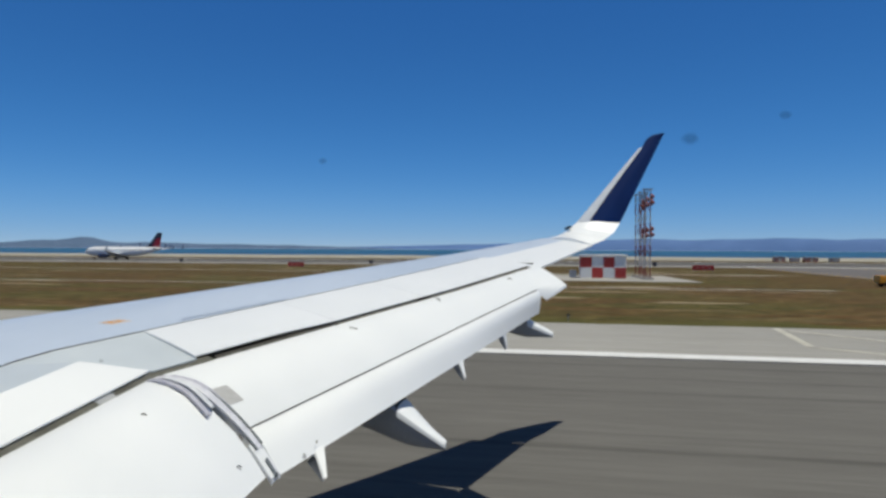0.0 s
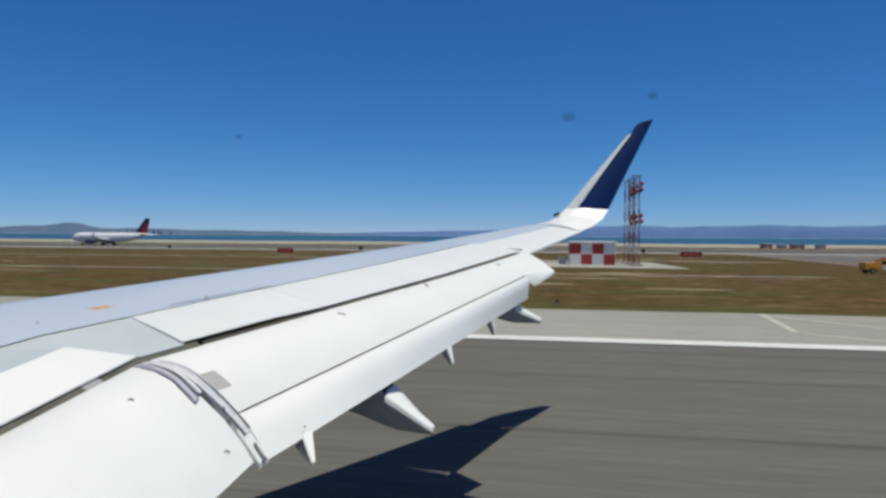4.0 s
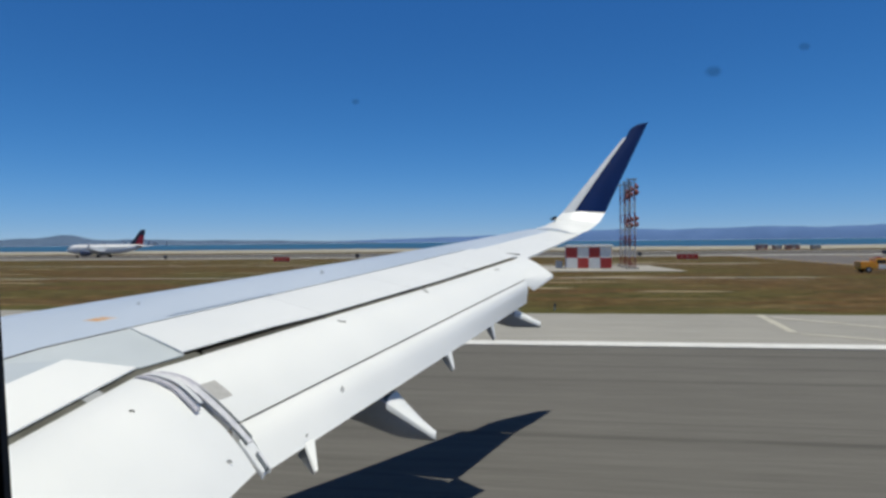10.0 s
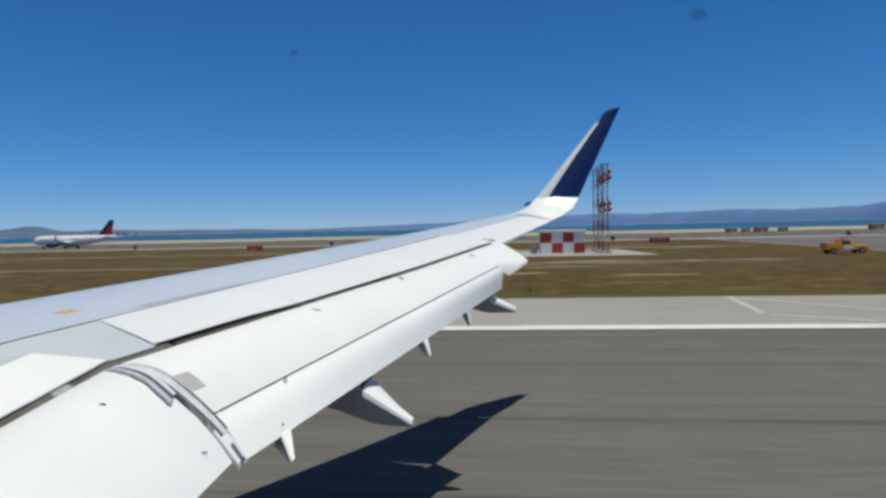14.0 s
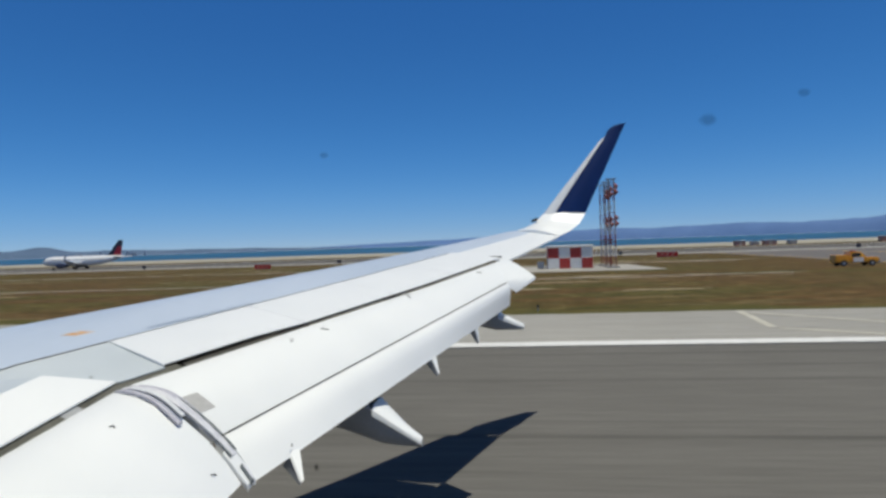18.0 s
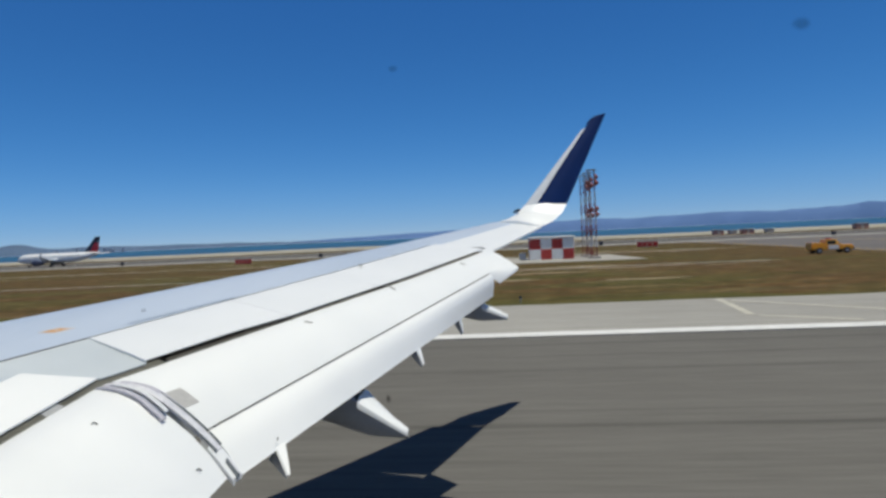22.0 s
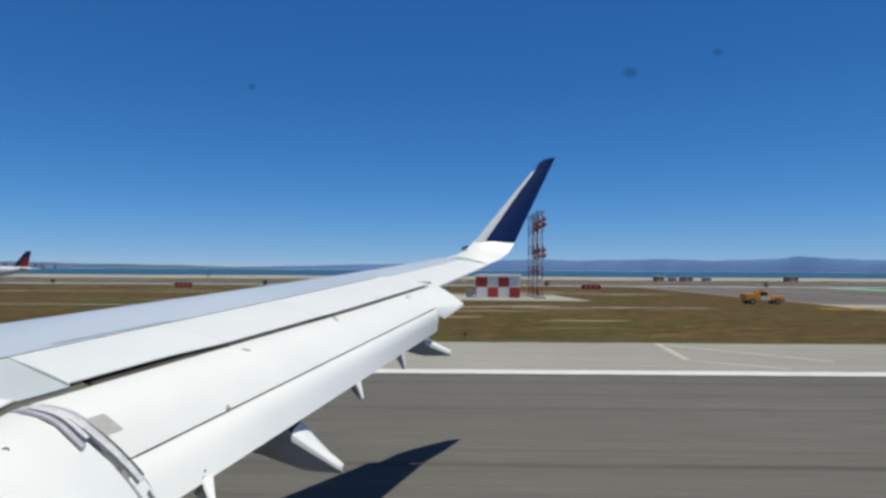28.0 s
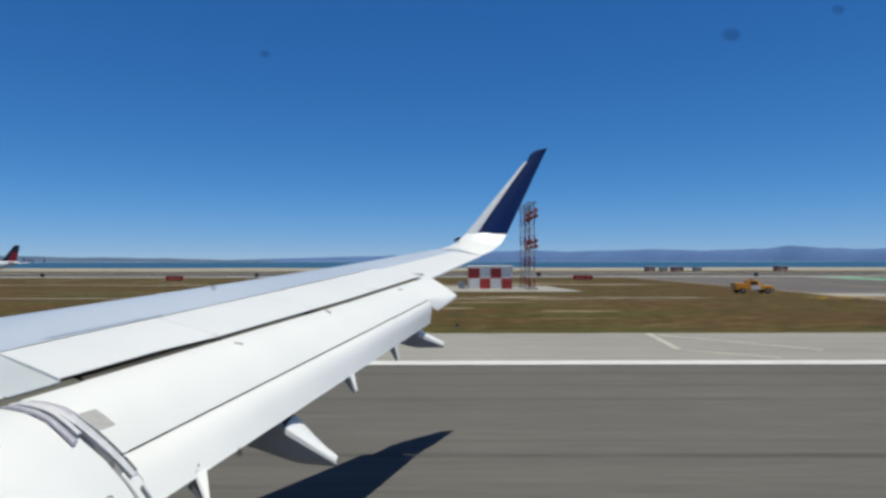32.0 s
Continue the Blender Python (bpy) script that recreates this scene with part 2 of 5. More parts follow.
GRASS = grassland()
VERGE = surface("green_verge_grass", (0.052, 0.056, 0.015), (0.120, 0.100, 0.032), 0.6, 2.5, 0.95, relief=0.2, depth=0.02, stretch=(0.3, 1, 1), spec=0.1)
STRAW = surface("bare_straw_patch", (0.21, 0.165, 0.095), (0.40, 0.34, 0.23), 0.2, 3, 0.95, relief=0.2, depth=0.02, stretch=(0.3, 1, 1), spec=0.1)


def bay():
    m, nt, b = base("bay_water", 0.35, 0, 0.22)
    v = coords(nt, (0.3, 1, 1))
    w = noise_tex(nt, v, 0.25, 6, 0.7)
    broad = noise_tex(nt, coords(nt, (0.2, 1, 1)), 0.004, 4, 0.6)
    nt.links.new(ramp(nt, broad, [(0.3, (0.022, 0.075, 0.115)), (0.7, (0.03, 0.10, 0.145))]), b.inputs["Base Color"])
    bump(nt, b, w, 0.5, 0.4)
    return m


WATER = bay()
MUD = surface("tidal_mud", (0.085, 0.085, 0.075), (0.15, 0.145, 0.125), 0.03, 0.8, 0.35, relief=0.2, depth=0.03)
ALGAE = surface("green_algae", (0.03, 0.085, 0.018), (0.055, 0.12, 0.03), 0.08, 1.5, 0.7, relief=0.3, depth=0.03)
ROCK = surface("shore_stone", (0.20, 0.18, 0.14), (0.36, 0.33, 0.27), 0.4, 3, 0.9, relief=0.3, depth=0.02)
TIMBER = surface("weathered_timber", (0.10, 0.085, 0.065), (0.17, 0.145, 0.115), 0.8, 12, 0.85, relief=0.3, depth=0.01)
RUST = surface("rust_red_steel", (0.22, 0.07, 0.04), (0.32, 0.11, 0.06), 1.2, 15, 0.7, relief=0.1, depth=0.005)
# blue air haze is mixed into these three distance colours
HILL = surface("haze_tinted_hills", (0.092, 0.166, 0.340), (0.116, 0.198, 0.385), 0.0012, 0.006, 0.95, spec=0.0)
HILL_NEAR = surface("haze_tinted_headland", (0.085, 0.135, 0.22), (0.115, 0.165, 0.25), 0.003, 0.02, 0.95, spec=0.0)
CITY = surface("haze_tinted_city_wall", (0.20, 0.26, 0.36), (0.28, 0.33, 0.43), 0.01, 0.1, 0.9)
RED = surface("red_paint", (0.36, 0.03, 0.025), (0.46, 0.05, 0.04), 2, 20, 0.6)
MAST_RED = surface("weathered_mast_red", (0.17, 0.04, 0.035), (0.25, 0.07, 0.06), 2, 20, 0.7)
MAST_WHITE = surface("weathered_mast_white", (0.36, 0.37, 0.38), (0.50, 0.50, 0.50), 2, 20, 0.7)
BRICKRED = surface("faded_brick_red", (0.50, 0.25, 0.18), (0.60, 0.33, 0.25), 1.5, 20, 0.7)
BEIGE = surface("beige_wall_paint", (0.66, 0.53, 0.39), (0.74, 0.62, 0.48), 1.5, 20, 0.7)
WHITE = surface("white_wall_paint", (0.66, 0.66, 0.64), (0.80, 0.80, 0.78), 1.5, 20, 0.6)
LIVERY = surface("white_fuselage_paint", (0.74, 0.76, 0.78), (0.82, 0.83, 0.84), 0.3, 5, 0.35)
TAIL_RED = surface("red_tail_paint", (0.24, 0.010, 0.02), (0.31, 0.016, 0.03), 0.8, 8, 0.4)
TAIL_DARK = surface("dark_tail_paint", (0.012, 0.016, 0.035), (0.02, 0.024, 0.05), 0.8, 8, 0.4)
ENGINE = surface("dark_nacelle_paint", (0.03, 0.04, 0.08), (0.05, 0.06, 0.10), 0.8, 8, 0.35)
RUBBER = surface("tyre_rubber", (0.015, 0.015, 0.015), (0.03, 0.03, 0.03), 8, 60, 0.8)
STEEL = surface("grey_steel", (0.28, 0.29, 0.30), (0.40, 0.41, 0.42), 4, 40, 0.45, 0.7)
TRUCK = surface("orange_truck_paint", (0.68, 0.30, 0.02), (0.78, 0.37, 0.03), 2, 20, 0.4)
GLASS_DARK = surface("dark_glass", (0.015, 0.02, 0.025), (0.03, 0.035, 0.04), 3, 20, 0.1)
LINING = surface("grey_cabin_lining", (0.30, 0.30, 0.30), (0.38, 0.38, 0.37), 6, 60, 0.6)
GASKET = surface("dark_window_gasket", (0.02, 0.02, 0.022), (0.04, 0.04, 0.042), 20, 90, 0.6)
SIGN_RED = surface("red_sign_face", (0.30, 0.012, 0.012), (0.38, 0.02, 0.02), 4, 30, 0.5)


def pane_glass():
    m = bpy.data.materials.new("clear_acrylic")
    m.use_nodes = True
    nt = m.node_tree
    out = nt.nodes["Material Output"]
    nt.nodes.remove(nt.nodes["Principled BSDF"])
    t, g, f, x = (nt.nodes.new("ShaderNode" + k) for k in ("BsdfTransparent", "BsdfGlossy", "Fresnel", "MixShader"))
    t.inputs["Color"].default_value = (0.985, 0.99, 0.99, 1)
    g.inputs["Roughness"].default_value = 0.02
    f.inputs["IOR"].default_value = 1.2
    for a, b in ((f.outputs[0], x.inputs[0]), (t.outputs[0], x.inputs[1]), (g.outputs[0], x.inputs[2]), (x.outputs[0], out.inputs["Surface"])):
        nt.links.new(a, b)
    return m


ACRYLIC = pane_glass()


def speck_film(name, density):
    """Dried dirt on the pane: dense in the middle, thinning out to the rim."""
    m = bpy.data.materials.new(name)
    m.use_nodes = True
    nt = m.node_tree
    b, out = nt.nodes["Principled BSDF"], nt.nodes["Material Output"]
    b.inputs["Base Color"].default_value, b.inputs["Roughness"].default_value = (0.05, 0.048, 0.04, 1), 0.9
    t, x, g, k = (nt.nodes.new("ShaderNode" + n) for n in ("BsdfTransparent", "MixShader", "TexGradient", "Math"))
    v = coords(nt, (2, 0, 2), "Generated")
    v.node.inputs["Location"].default_value = (-1, 0, -1)
    g.gradient_type = "SPHERICAL"
    k.operation = "MULTIPLY"
    nt.links.new(v, g.inputs["Vector"])
    nt.links.new(ramp(nt, g.outputs["Fac"], [(0.0, (0, 0, 0)), (0.6, (density, density, density))]), k.inputs[0])
    nt.links.new(ramp(nt, noise_tex(nt, coords(nt), 1400.0, 3), [(0.3, (0.45, 0.45, 0.45)), (0.7, (1, 1, 1))]), k.inputs[1])
    for a, c in ((k.outputs[0], x.inputs[0]), (t.outputs[0], x.inputs[1]), (b.outputs[0], x.inputs[2]), (x.outputs[0], out.inputs["Surface"])):
        nt.links.new(a, c)
    return m


SMEAR = speck_film("smeared_dirt", 0.40)
GRIT = speck_film("dried_grit", 0.75)

# ---------------------------------------------------------------- mesh helpers
def empty(name, at=(0, 0, 0)):
    ob = new(name)
    ob.location = at
    return ob


def mesh_of(name, bm, material, smooth=False):
    me = bpy.data.meshes.new(name)
    bmesh.ops.recalc_face_normals(bm, faces=bm.faces)
    bm.to_mesh(me)
    bm.free()
    me.materials.append(material)
    me.shade_smooth()
    me.set_sharp_from_angle(angle=radians(60 if smooth else 32))
    return me


def part(name, bm, material, parent=None, label="", smooth=False):
    ob = new(name, mesh_of(name, bm, material, smooth))
    if parent:
        ob.parent = parent
        if not parent.parent:
            ob.matrix_parent_inverse = Matrix.Translation(-parent.location)
    return tagged(ob, label)


def thing(name, bm, material, label, category, group="", kind="", smooth=False):
    return tagged(part(name, bm, material, None, "", smooth), label, category, group, kind)


def grid(rows, close=False, caps=False):
    """A skin through rows of points; close joins each row's ends, caps fills the first and last row."""
    bm = bmesh.new()
    vs = [[bm.verts.new(p) for p in r] for r in rows]
    n = len(rows[0])
    for a, b in zip(vs, vs[1:]):
        for i in range(n if close else n - 1):
            j = (i + 1) % n
            bm.faces.new((a[i], a[j], b[j], b[i]))
    if caps:
        bm.faces.new(vs[0])
        bm.faces.new(vs[-1])
    return bm


def slab(rows, thick):
    """A sheet through rows of points, given thickness downwards."""
    bm = bmesh.new()
    top = [[bm.verts.new(p) for p in r] for r in rows]
    low = [[bm.verts.new((p[0], p[1], p[2] - thick)) for p in r] for r in rows]
    m, n = len(rows), len(rows[0])
    for i in range(m - 1):
        for j in range(n - 1):
            bm.faces.new((top[i][j], top[i][j + 1], top[i + 1][j + 1], top[i + 1][j]))
            bm.faces.new((low[i][j], low[i + 1][j], low[i + 1][j + 1], low[i][j + 1]))
    for i in range(m - 1):
        for j in (0, n - 1):
            bm.faces.new((top[i][j], top[i + 1][j], low[i + 1][j], low[i][j]))
    for j in range(n - 1):
        for i in (0, m - 1):
            bm.faces.new((top[i][j], top[i][j + 1], low[i][j + 1], low[i][j]))
    return bm


def box(x0, x1, y0, y1, z0, z1, bevel=0.0, into=None):
    bm = into or bmesh.new()
    r = bmesh.ops.create_cube(bm, size=1.0)
    for v in r["verts"]:
        v.co = Vector((x0 + (v.co.x + 0.5) * (x1 - x0), y0 + (v.co.y + 0.5) * (y1 - y0), z0 + (v.co.z + 0.5) * (z1 - z0)))
    if bevel:
        bmesh.ops.bevel(bm, geom=list({e for v in r["verts"] for e in v.link_edges}), offset=bevel, segments=2, affect="EDGES")
    return bm


def flat(points, z, into=None, thick=0.0):
    bm = into or bmesh.new()
    f = bm.faces.new([bm.verts.new((x, y, z)) for x, y in points])
    if thick:
        r = bmesh.ops.extrude_face_region(bm, geom=[f])
        for v in r["geom"]:
            if isinstance(v, bmesh.types.BMVert):
                v.co.z += thick
    return bm


def ribbon(points, width, z, into=None):
    """A painted stripe along a plan line."""
    bm = into or bmesh.new()
    prev = None
    for i, p in enumerate(points):
        a, b = Vector(points[max(i - 1, 0)]), Vector(points[min(i + 1, len(points) - 1)])
        d = (b - a).normalized()
        n = Vector((-d.y, d.x)) * width / 2
        cur = [bm.verts.new((p[0] + s * n.x, p[1] + s * n.y, z)) for s in (-1, 1)]
        if prev:
            bm.faces.new((prev[0], prev[1], cur[1], cur[0]))
        prev = cur
    return bm


def tube(points, radius, sides=8, into=None):
    bm = into or bmesh.new()
    rings = []
    for i, p in enumerate(points):
        p = Vector(p)
        d = (Vector(points[min(i + 1, len(points) - 1)]) - Vector(points[max(i - 1, 0)])).normalized()
        u = d.orthogonal().normalized()
        w = d.cross(u)
        rad = radius[i] if isinstance(radius, (list, tuple)) else radius
        rings.append([bm.verts.new(p + rad * (math.cos(a) * u + math.sin(a) * w)) for a in (2 * math.pi * k / sides for k in range(sides))])
    for a, b in zip(rings, rings[1:]):
        for k in range(sides):
            bm.faces.new((a[k], a[(k + 1) % sides], b[(k + 1) % sides], b[k]))
    bm.faces.new(rings[0])
    bm.faces.new(rings[-1])
    return bm


def lerp(a, b, t):
    return a + (b - a) * t


EYE = 4.6          # cabin eye height over the runway

# ---------------------------------------------------------------- ground, runways, water, distance
FAR = 4900
bm = bmesh.new()
xs = [-FAR, -1200, -300, -120, 0, 120, 300, 575, 588]
ys = [-FAR, -800, -100, 0, 60, 120, 200, 300, 352]
grid_bm = grid([[(x, y, -1.1 if x > 580 else 0.0) for x in xs] for y in ys])
thing("ground", grid_bm, GRASS, "brown and green dry airfield grass with bare sandy patches", "ground", kind="structure")
thing("water", grid([[(x, y, -0.9) for x in (-FAR, -1500, 0, 580, 1500, FAR)] for y in (345, 700, 1500, FAR)]), WATER,
      "calm blue bay water behind the far runway", "water", kind="structure")
thing("water_aft", grid([[(x, y, -0.9) for x in (580, 900, 2000, FAR)] for y in (-FAR, -1000, 0, 345)]), WATER,
      "calm blue bay water past the runway's bay end", "water", kind="structure")
thing("dike", grid([[(x, y, z + 0.06 * math.sin(x * 0.05)) for x in range(-1500, 581, 20)] for y, z in ((312, 0.02), (320, 0.6), (330, 1.05), (341, 1.15), (349, -1.1))]), SAND,
      "low pale gravel dike along the bay shore", "dike", kind="structure")
thing("runway_near", flat([(-1500, -31.5), (540, -31.5), (540, 28.6), (-1500, 28.6)], 0.02), RUNWAY,
      "grey asphalt runway streaked with tyre rubber", "runway", kind="structure")
thing("shoulder_near", flat([(-1500, 28.6), (540, 28.6), (540, 41.5), (-1500, 41.5)], 0.016), SHOULDER,
      "pale concrete runway shoulder", "pavement", kind="structure")
edge = ribbon([(-1500, 29.3), (540, 29.3)], 1.15, 0.028)
thing("runway_edge_line", edge, LINE_WHITE, "solid white painted runway edge line", "road marking", kind="structure")
thing("tar_seam", ribbon([(-1500, 28.45), (540, 28.45)], 0.25, 0.026), DARK, "dark tar seam beside the white edge line", "seam", kind="structure")
thing("runway_far", flat([(-1500, 197), (540, 197), (540, 257), (-1500, 257)], 0.03), RUNWAY_FAR,
      "second parallel asphalt runway across the grass", "runway", kind="structure")
thing("shoulder_far", flat([(-1500, 184), (540, 184), (540, 197), (-1500, 197)], 0.026), SHOULDER,
      "pale concrete shoulder of the far runway", "pavement", kind="structure")
thing("shoulder_far_outer", flat([(-1500, 257), (540, 257), (540, 262), (-1500, 262)], 0.026), SHOULDER,
      "pale concrete outer shoulder of the far runway", "pavement", kind="structure")
for y in (198.2, 255.8):
    thing("far_edge_line", ribbon([(-1500, y), (540, y)], 1.0, 0.045), LINE_WHITE, "white edge line of the far runway", "road marking", kind="structure")
thing("service_path", ribbon([(-600 + i * 8, 81 + 0.25 * noise.noise((i * 0.3, 2.2, 0))) for i in range(80)], 0.9, 0.02), CONCRETE, "narrow pale service track through the grass", "track", kind="structure")
for x0, x1, y, w in ((-420, -150, 126.0, 2.4), (-142, -60, 127.2, 1.5), (-66, 18, 125.2, 2.6), (6, 46, 127.6, 1.8)):
    n = int((x1 - x0) / 4)
    rows = [[], []]
    for i in range(n + 1):
        x = lerp(x0, x1, i / n)
        h = w * (0.55 + 0.5 * noise.noise((x * 0.11, y, 0))) * min(1, 0.15 + 4 * min(i, n - i) / n)
        c = y + 0.7 * noise.noise((x * 0.03, 8.8, 0))
        rows[0].append((x, c - h, 0.021))
        rows[1].append((x, c + h, 0.021))
    thing("gravel_track", grid(rows), SAND, "ragged pale gravel track through the grass", "track", kind="structure")
thing("perimeter_road", ribbon([(-1500, 302), (552, 302)], 7, 0.02), CONCRETE, "pale perimeter road before the dike", "road", kind="structure")

# the exit taxiway that leaves the runway and runs to the far one
AFT = 12
exit_plan = [(28, 41.5), (33, 48), (37, 60), (39, 84), (39, 184), (92, 184), (92, 84), (98, 60), (112, 48), (128, 41.5)]
thing("taxiway", flat([(x + AFT, y) for x, y in exit_plan], 0.022), TAXI, "dark asphalt taxiway joining the two runways", "taxiway", kind="structure")
thing("taxiway_band", flat([(39 + AFT, 83), (92 + AFT, 83), (92 + AFT, 91), (39 + AFT, 91)], 0.03), CONCRETE, "pale concrete band across the taxiway", "pavement", kind="structure")
thing("taxi_line", ribbon([(27 + AFT, 36), (31 + AFT, 39), (44 + AFT, 50), (56 + AFT, 66), (64 + AFT, 84), (65 + AFT, 184)], 0.45, 0.034), LINE_YELLOW,
      "yellow painted taxiway centre line curving off the runway", "road marking", kind="structure")
thing("taxi_edge_line", ribbon([(26 + AFT, 43.2), (34 + AFT, 50), (38.8 + AFT, 61), (40.5 + AFT, 84), (40.5 + AFT, 182)], 0.4, 0.034), LINE_YELLOW,
      "double yellow taxiway edge line", "road marking", kind="structure")
for y in (82.2, 80.9):
    thing("hold_line", ribbon([(34 + AFT, y), (97 + AFT, y)], 0.5, 0.036), LINE_YELLOW, "solid yellow runway holding position line", "road marking", kind="structure")
thing("hold_line_ground", ribbon([(34 + AFT, 79.2), (97 + AFT, 79.2)], 1.0, 0.035), LINE_YELLOW, "yellow band of the broken holding line", "road marking", kind="structure")
for i in range(21):
    thing("hold_dash", ribbon([(35 + AFT + i * 3, 79.2), (36.5 + AFT + i * 3, 79.2)], 0.72, 0.040), BLACK_MARK, "black dash in the broken holding line", "road marking", group="holding line dashes", kind="structure")
for i in range(5):
    thing("taxi_hatch", ribbon([(29.5 + AFT + i * 2.2, 47 + i * 6.5), (38.0 + AFT + i * 0.3, 47.6 + i * 6.5)], 0.55, 0.034), LINE_YELLOW,
          "short yellow hatch bar on the taxiway shoulder", "road marking", group="taxiway hatch bars", kind="structure")


def lettering(text, size, m, material, name, label):
    cu = bpy.data.curves.new(name, "FONT")
    cu.body, cu.size, cu.align_x, cu.align_y, cu.extrude = text, size, "CENTER", "CENTER", 0.004
    cu.materials.append(material)
    ob = new(name, cu)
    ob.matrix_world = m
    return tagged(ob, label)


for x, side in ((57 + AFT, -1), (74 + AFT, 1)):
    plate = thing("pavement_sign", flat([(x - 4, 84.8), (x + 4, 84.8), (x + 4, 89.4), (x - 4, 89.4)], 0.04), SIGN_RED,
                  "red painted runway sign with white numbers on the concrete band", "painted sign", group="painted runway signs", kind="structure")
    for body, at, size, paint, name, label in (("28L", x, 4.4, LINE_WHITE, "runway_number", "white runway number"), ("C", x + side * 6.2, 4.2, LINE_YELLOW, "taxiway_letter", "yellow taxiway letter")):
        txt = lettering(body, size, pose(at, 87.1, 0.052, 0, 0, 180), paint, name, label)
        txt.parent = plate
    part("letter_ground", flat([(x + side * 6.2 - 2.1, 84.8), (x + side * 6.2 + 2.1, 84.8), (x + side * 6.2 + 2.1, 89.4), (x + side * 6.2 - 2.1, 89.4)], 0.041), BLACK_MARK, plate, "black ground of the taxiway letter")
thing("taxi_edge_line", ribbon([(125 + AFT, 43.2), (106 + AFT, 52), (96 + AFT, 62), (90.5 + AFT, 84), (90.5 + AFT, 182)], 0.4, 0.034), LINE_YELLOW,
      "double yellow taxiway edge line", "road marking", kind="structure")
for i in range(5):
    thing("taxi_hatch", ribbon([(93 + AFT, 98 + i * 14), (100 + AFT, 98 + i * 14)], 0.55, 0.034), LINE_YELLOW,
          "short yellow hatch bar on the taxiway shoulder", "road marking", group="taxiway hatch bars", kind="structure")
thing("taxi_shoulder", flat([(92 + AFT, 91), (103 + AFT, 91), (103 + AFT, 184), (92 + AFT, 184)], 0.021), CONCRETE, "pale concrete taxiway shoulder", "pavement", kind="structure")
for pts in ([(93 + AFT, 150), (103 + AFT, 146), (103 + AFT, 183), (93 + AFT, 183)], [(93.5 + AFT, 108), (102.5 + AFT, 108), (102.5 + AFT, 124), (93.5 + AFT, 118)]):
    thing("green_island", flat(pts, 0.029), GREEN_PAINT, "green painted pavement island beside the taxiway", "painted pavement", group="green islands", kind="structure")

# hills across the bay
def ridge(az0, az1, dist, height, material, name, label, seed, steps=120, depth=260):
    rows = [[], [], [], []]
    for i in range(steps + 1):
        az = radians(lerp(az0, az1, i / steps))
        h = height(math.degrees(az)) * (1 + 0.10 * noise.noise((i * 0.16, seed, 0)) + 0.05 * noise.noise((i * 0.5, seed, 3)))
        for k, (dd, hh) in enumerate(((0, -3), (40, 0.45 * h), (depth * 0.5, h), (depth, -3))):
            d = dist + dd
            wob = 18 * noise.noise((i * 0.3, seed, k * 2.0)) if k in (1,) else 0
            rows[k].append((d * math.sin(-az), d * math.cos(az), EYE + hh + wob * 0.2))
    return thing(name, grid(rows), material, label, "hills", kind="structure", smooth=True)


def far_h(az):      # height at 4.5 km by bearing, forward of abeam positive
    h = 52 + 14 * math.exp(-((az + 27.5) / 3.5) ** 2) + 22 / (1 + math.exp((az + 22) / 4)) + 12 * math.exp(-((az + 28.2) / 0.8) ** 2) + 20 * math.exp(-((az + 7) / 6) ** 2) + 16 * math.exp(-((az + 17) / 4) ** 2)
    return max(10, h * min(1, max(0.18, (24 - az) / 26)))


def near_h(az):
    return 20 + 34 * math.exp(-((az - 38.6) / 1.5) ** 2) + 22 * math.exp(-((az - 41.5) / 2.0) ** 2) + 14 * math.exp(-((az - 34) / 3) ** 2) + 6 * math.exp(-((az - 28) / 3) ** 2)


ridge(-62, 30, 4350, far_h, HILL, "hills", "haze-tinted blue hills on the far shore of the bay", 1.3, 220)
ridge(14, 60, 4150, lambda a: near_h(a) * min(1, max(0.05, (a - 13) / 10)), HILL_NEAR, "headland", "low haze-tinted headland with a rounded hill across the bay", 7.7, 140)
rng = random.Random(4)
for i in range(16):
    az = radians(rng.uniform(31.0, 37.5))
    d, w, h = 4080, rng.uniform(5, 12), rng.choice((11, 13, 15, 19, 24))
    x, y = -d * math.sin(az), d * math.cos(az)
    thing("city_tower", box(x - w / 2, x + w / 2, y - w / 2, y + w / 2, -1, EYE + h, 0.8), CITY, "tiny haze-tinted city tower on the skyline", "tower block", group="skyline towers")

# ---------------------------------------------------------------- the wing
wing = tagged(empty("aircraft_wing", (-3.3, 0.4, EYE - 1.6)), "white airliner wing with extended flaps and a navy winglet", "aircraft wing")


def shroud(y):      # rear edge of the spoiler panels
    x = -3.33 + (0.443 * (y - 4.95) if y > 4.95 else 0)
    return Vector((x, y, EYE - 1.03 + (0.110 if y > 4.95 else 0.128) * (y - 4.95) + 0.018 * max(0, y - 9.3)))


def crest(y):       # highest line of the upper skin
    return Vector((0.16 - 0.6 * (15.3 - y), y, EYE - 0.73 + 0.107 * (y - 6.08) + 0.003 * max(0, y - 10) ** 2))


def hinge(y):       # spoiler hinge line
    s, c = shroud(y), crest(y)
    u = min(1, max(0, (y - 5) / 8.5))
    return Vector((s.x - lerp(1.1, 0.95, u), y, s.z + (c.z - s.z) * lerp(0.58, 0.75, u)))


def trail(y):       # aileron trailing edge outboard of the flaps
    return Vector((-0.15 + 0.372 * (y - 12), y, EYE - 0.285 + 0.148 * (y - 12)))


def thick(y):
    return lerp(0.95, 0.16, min(1, max(0, y / 15)))


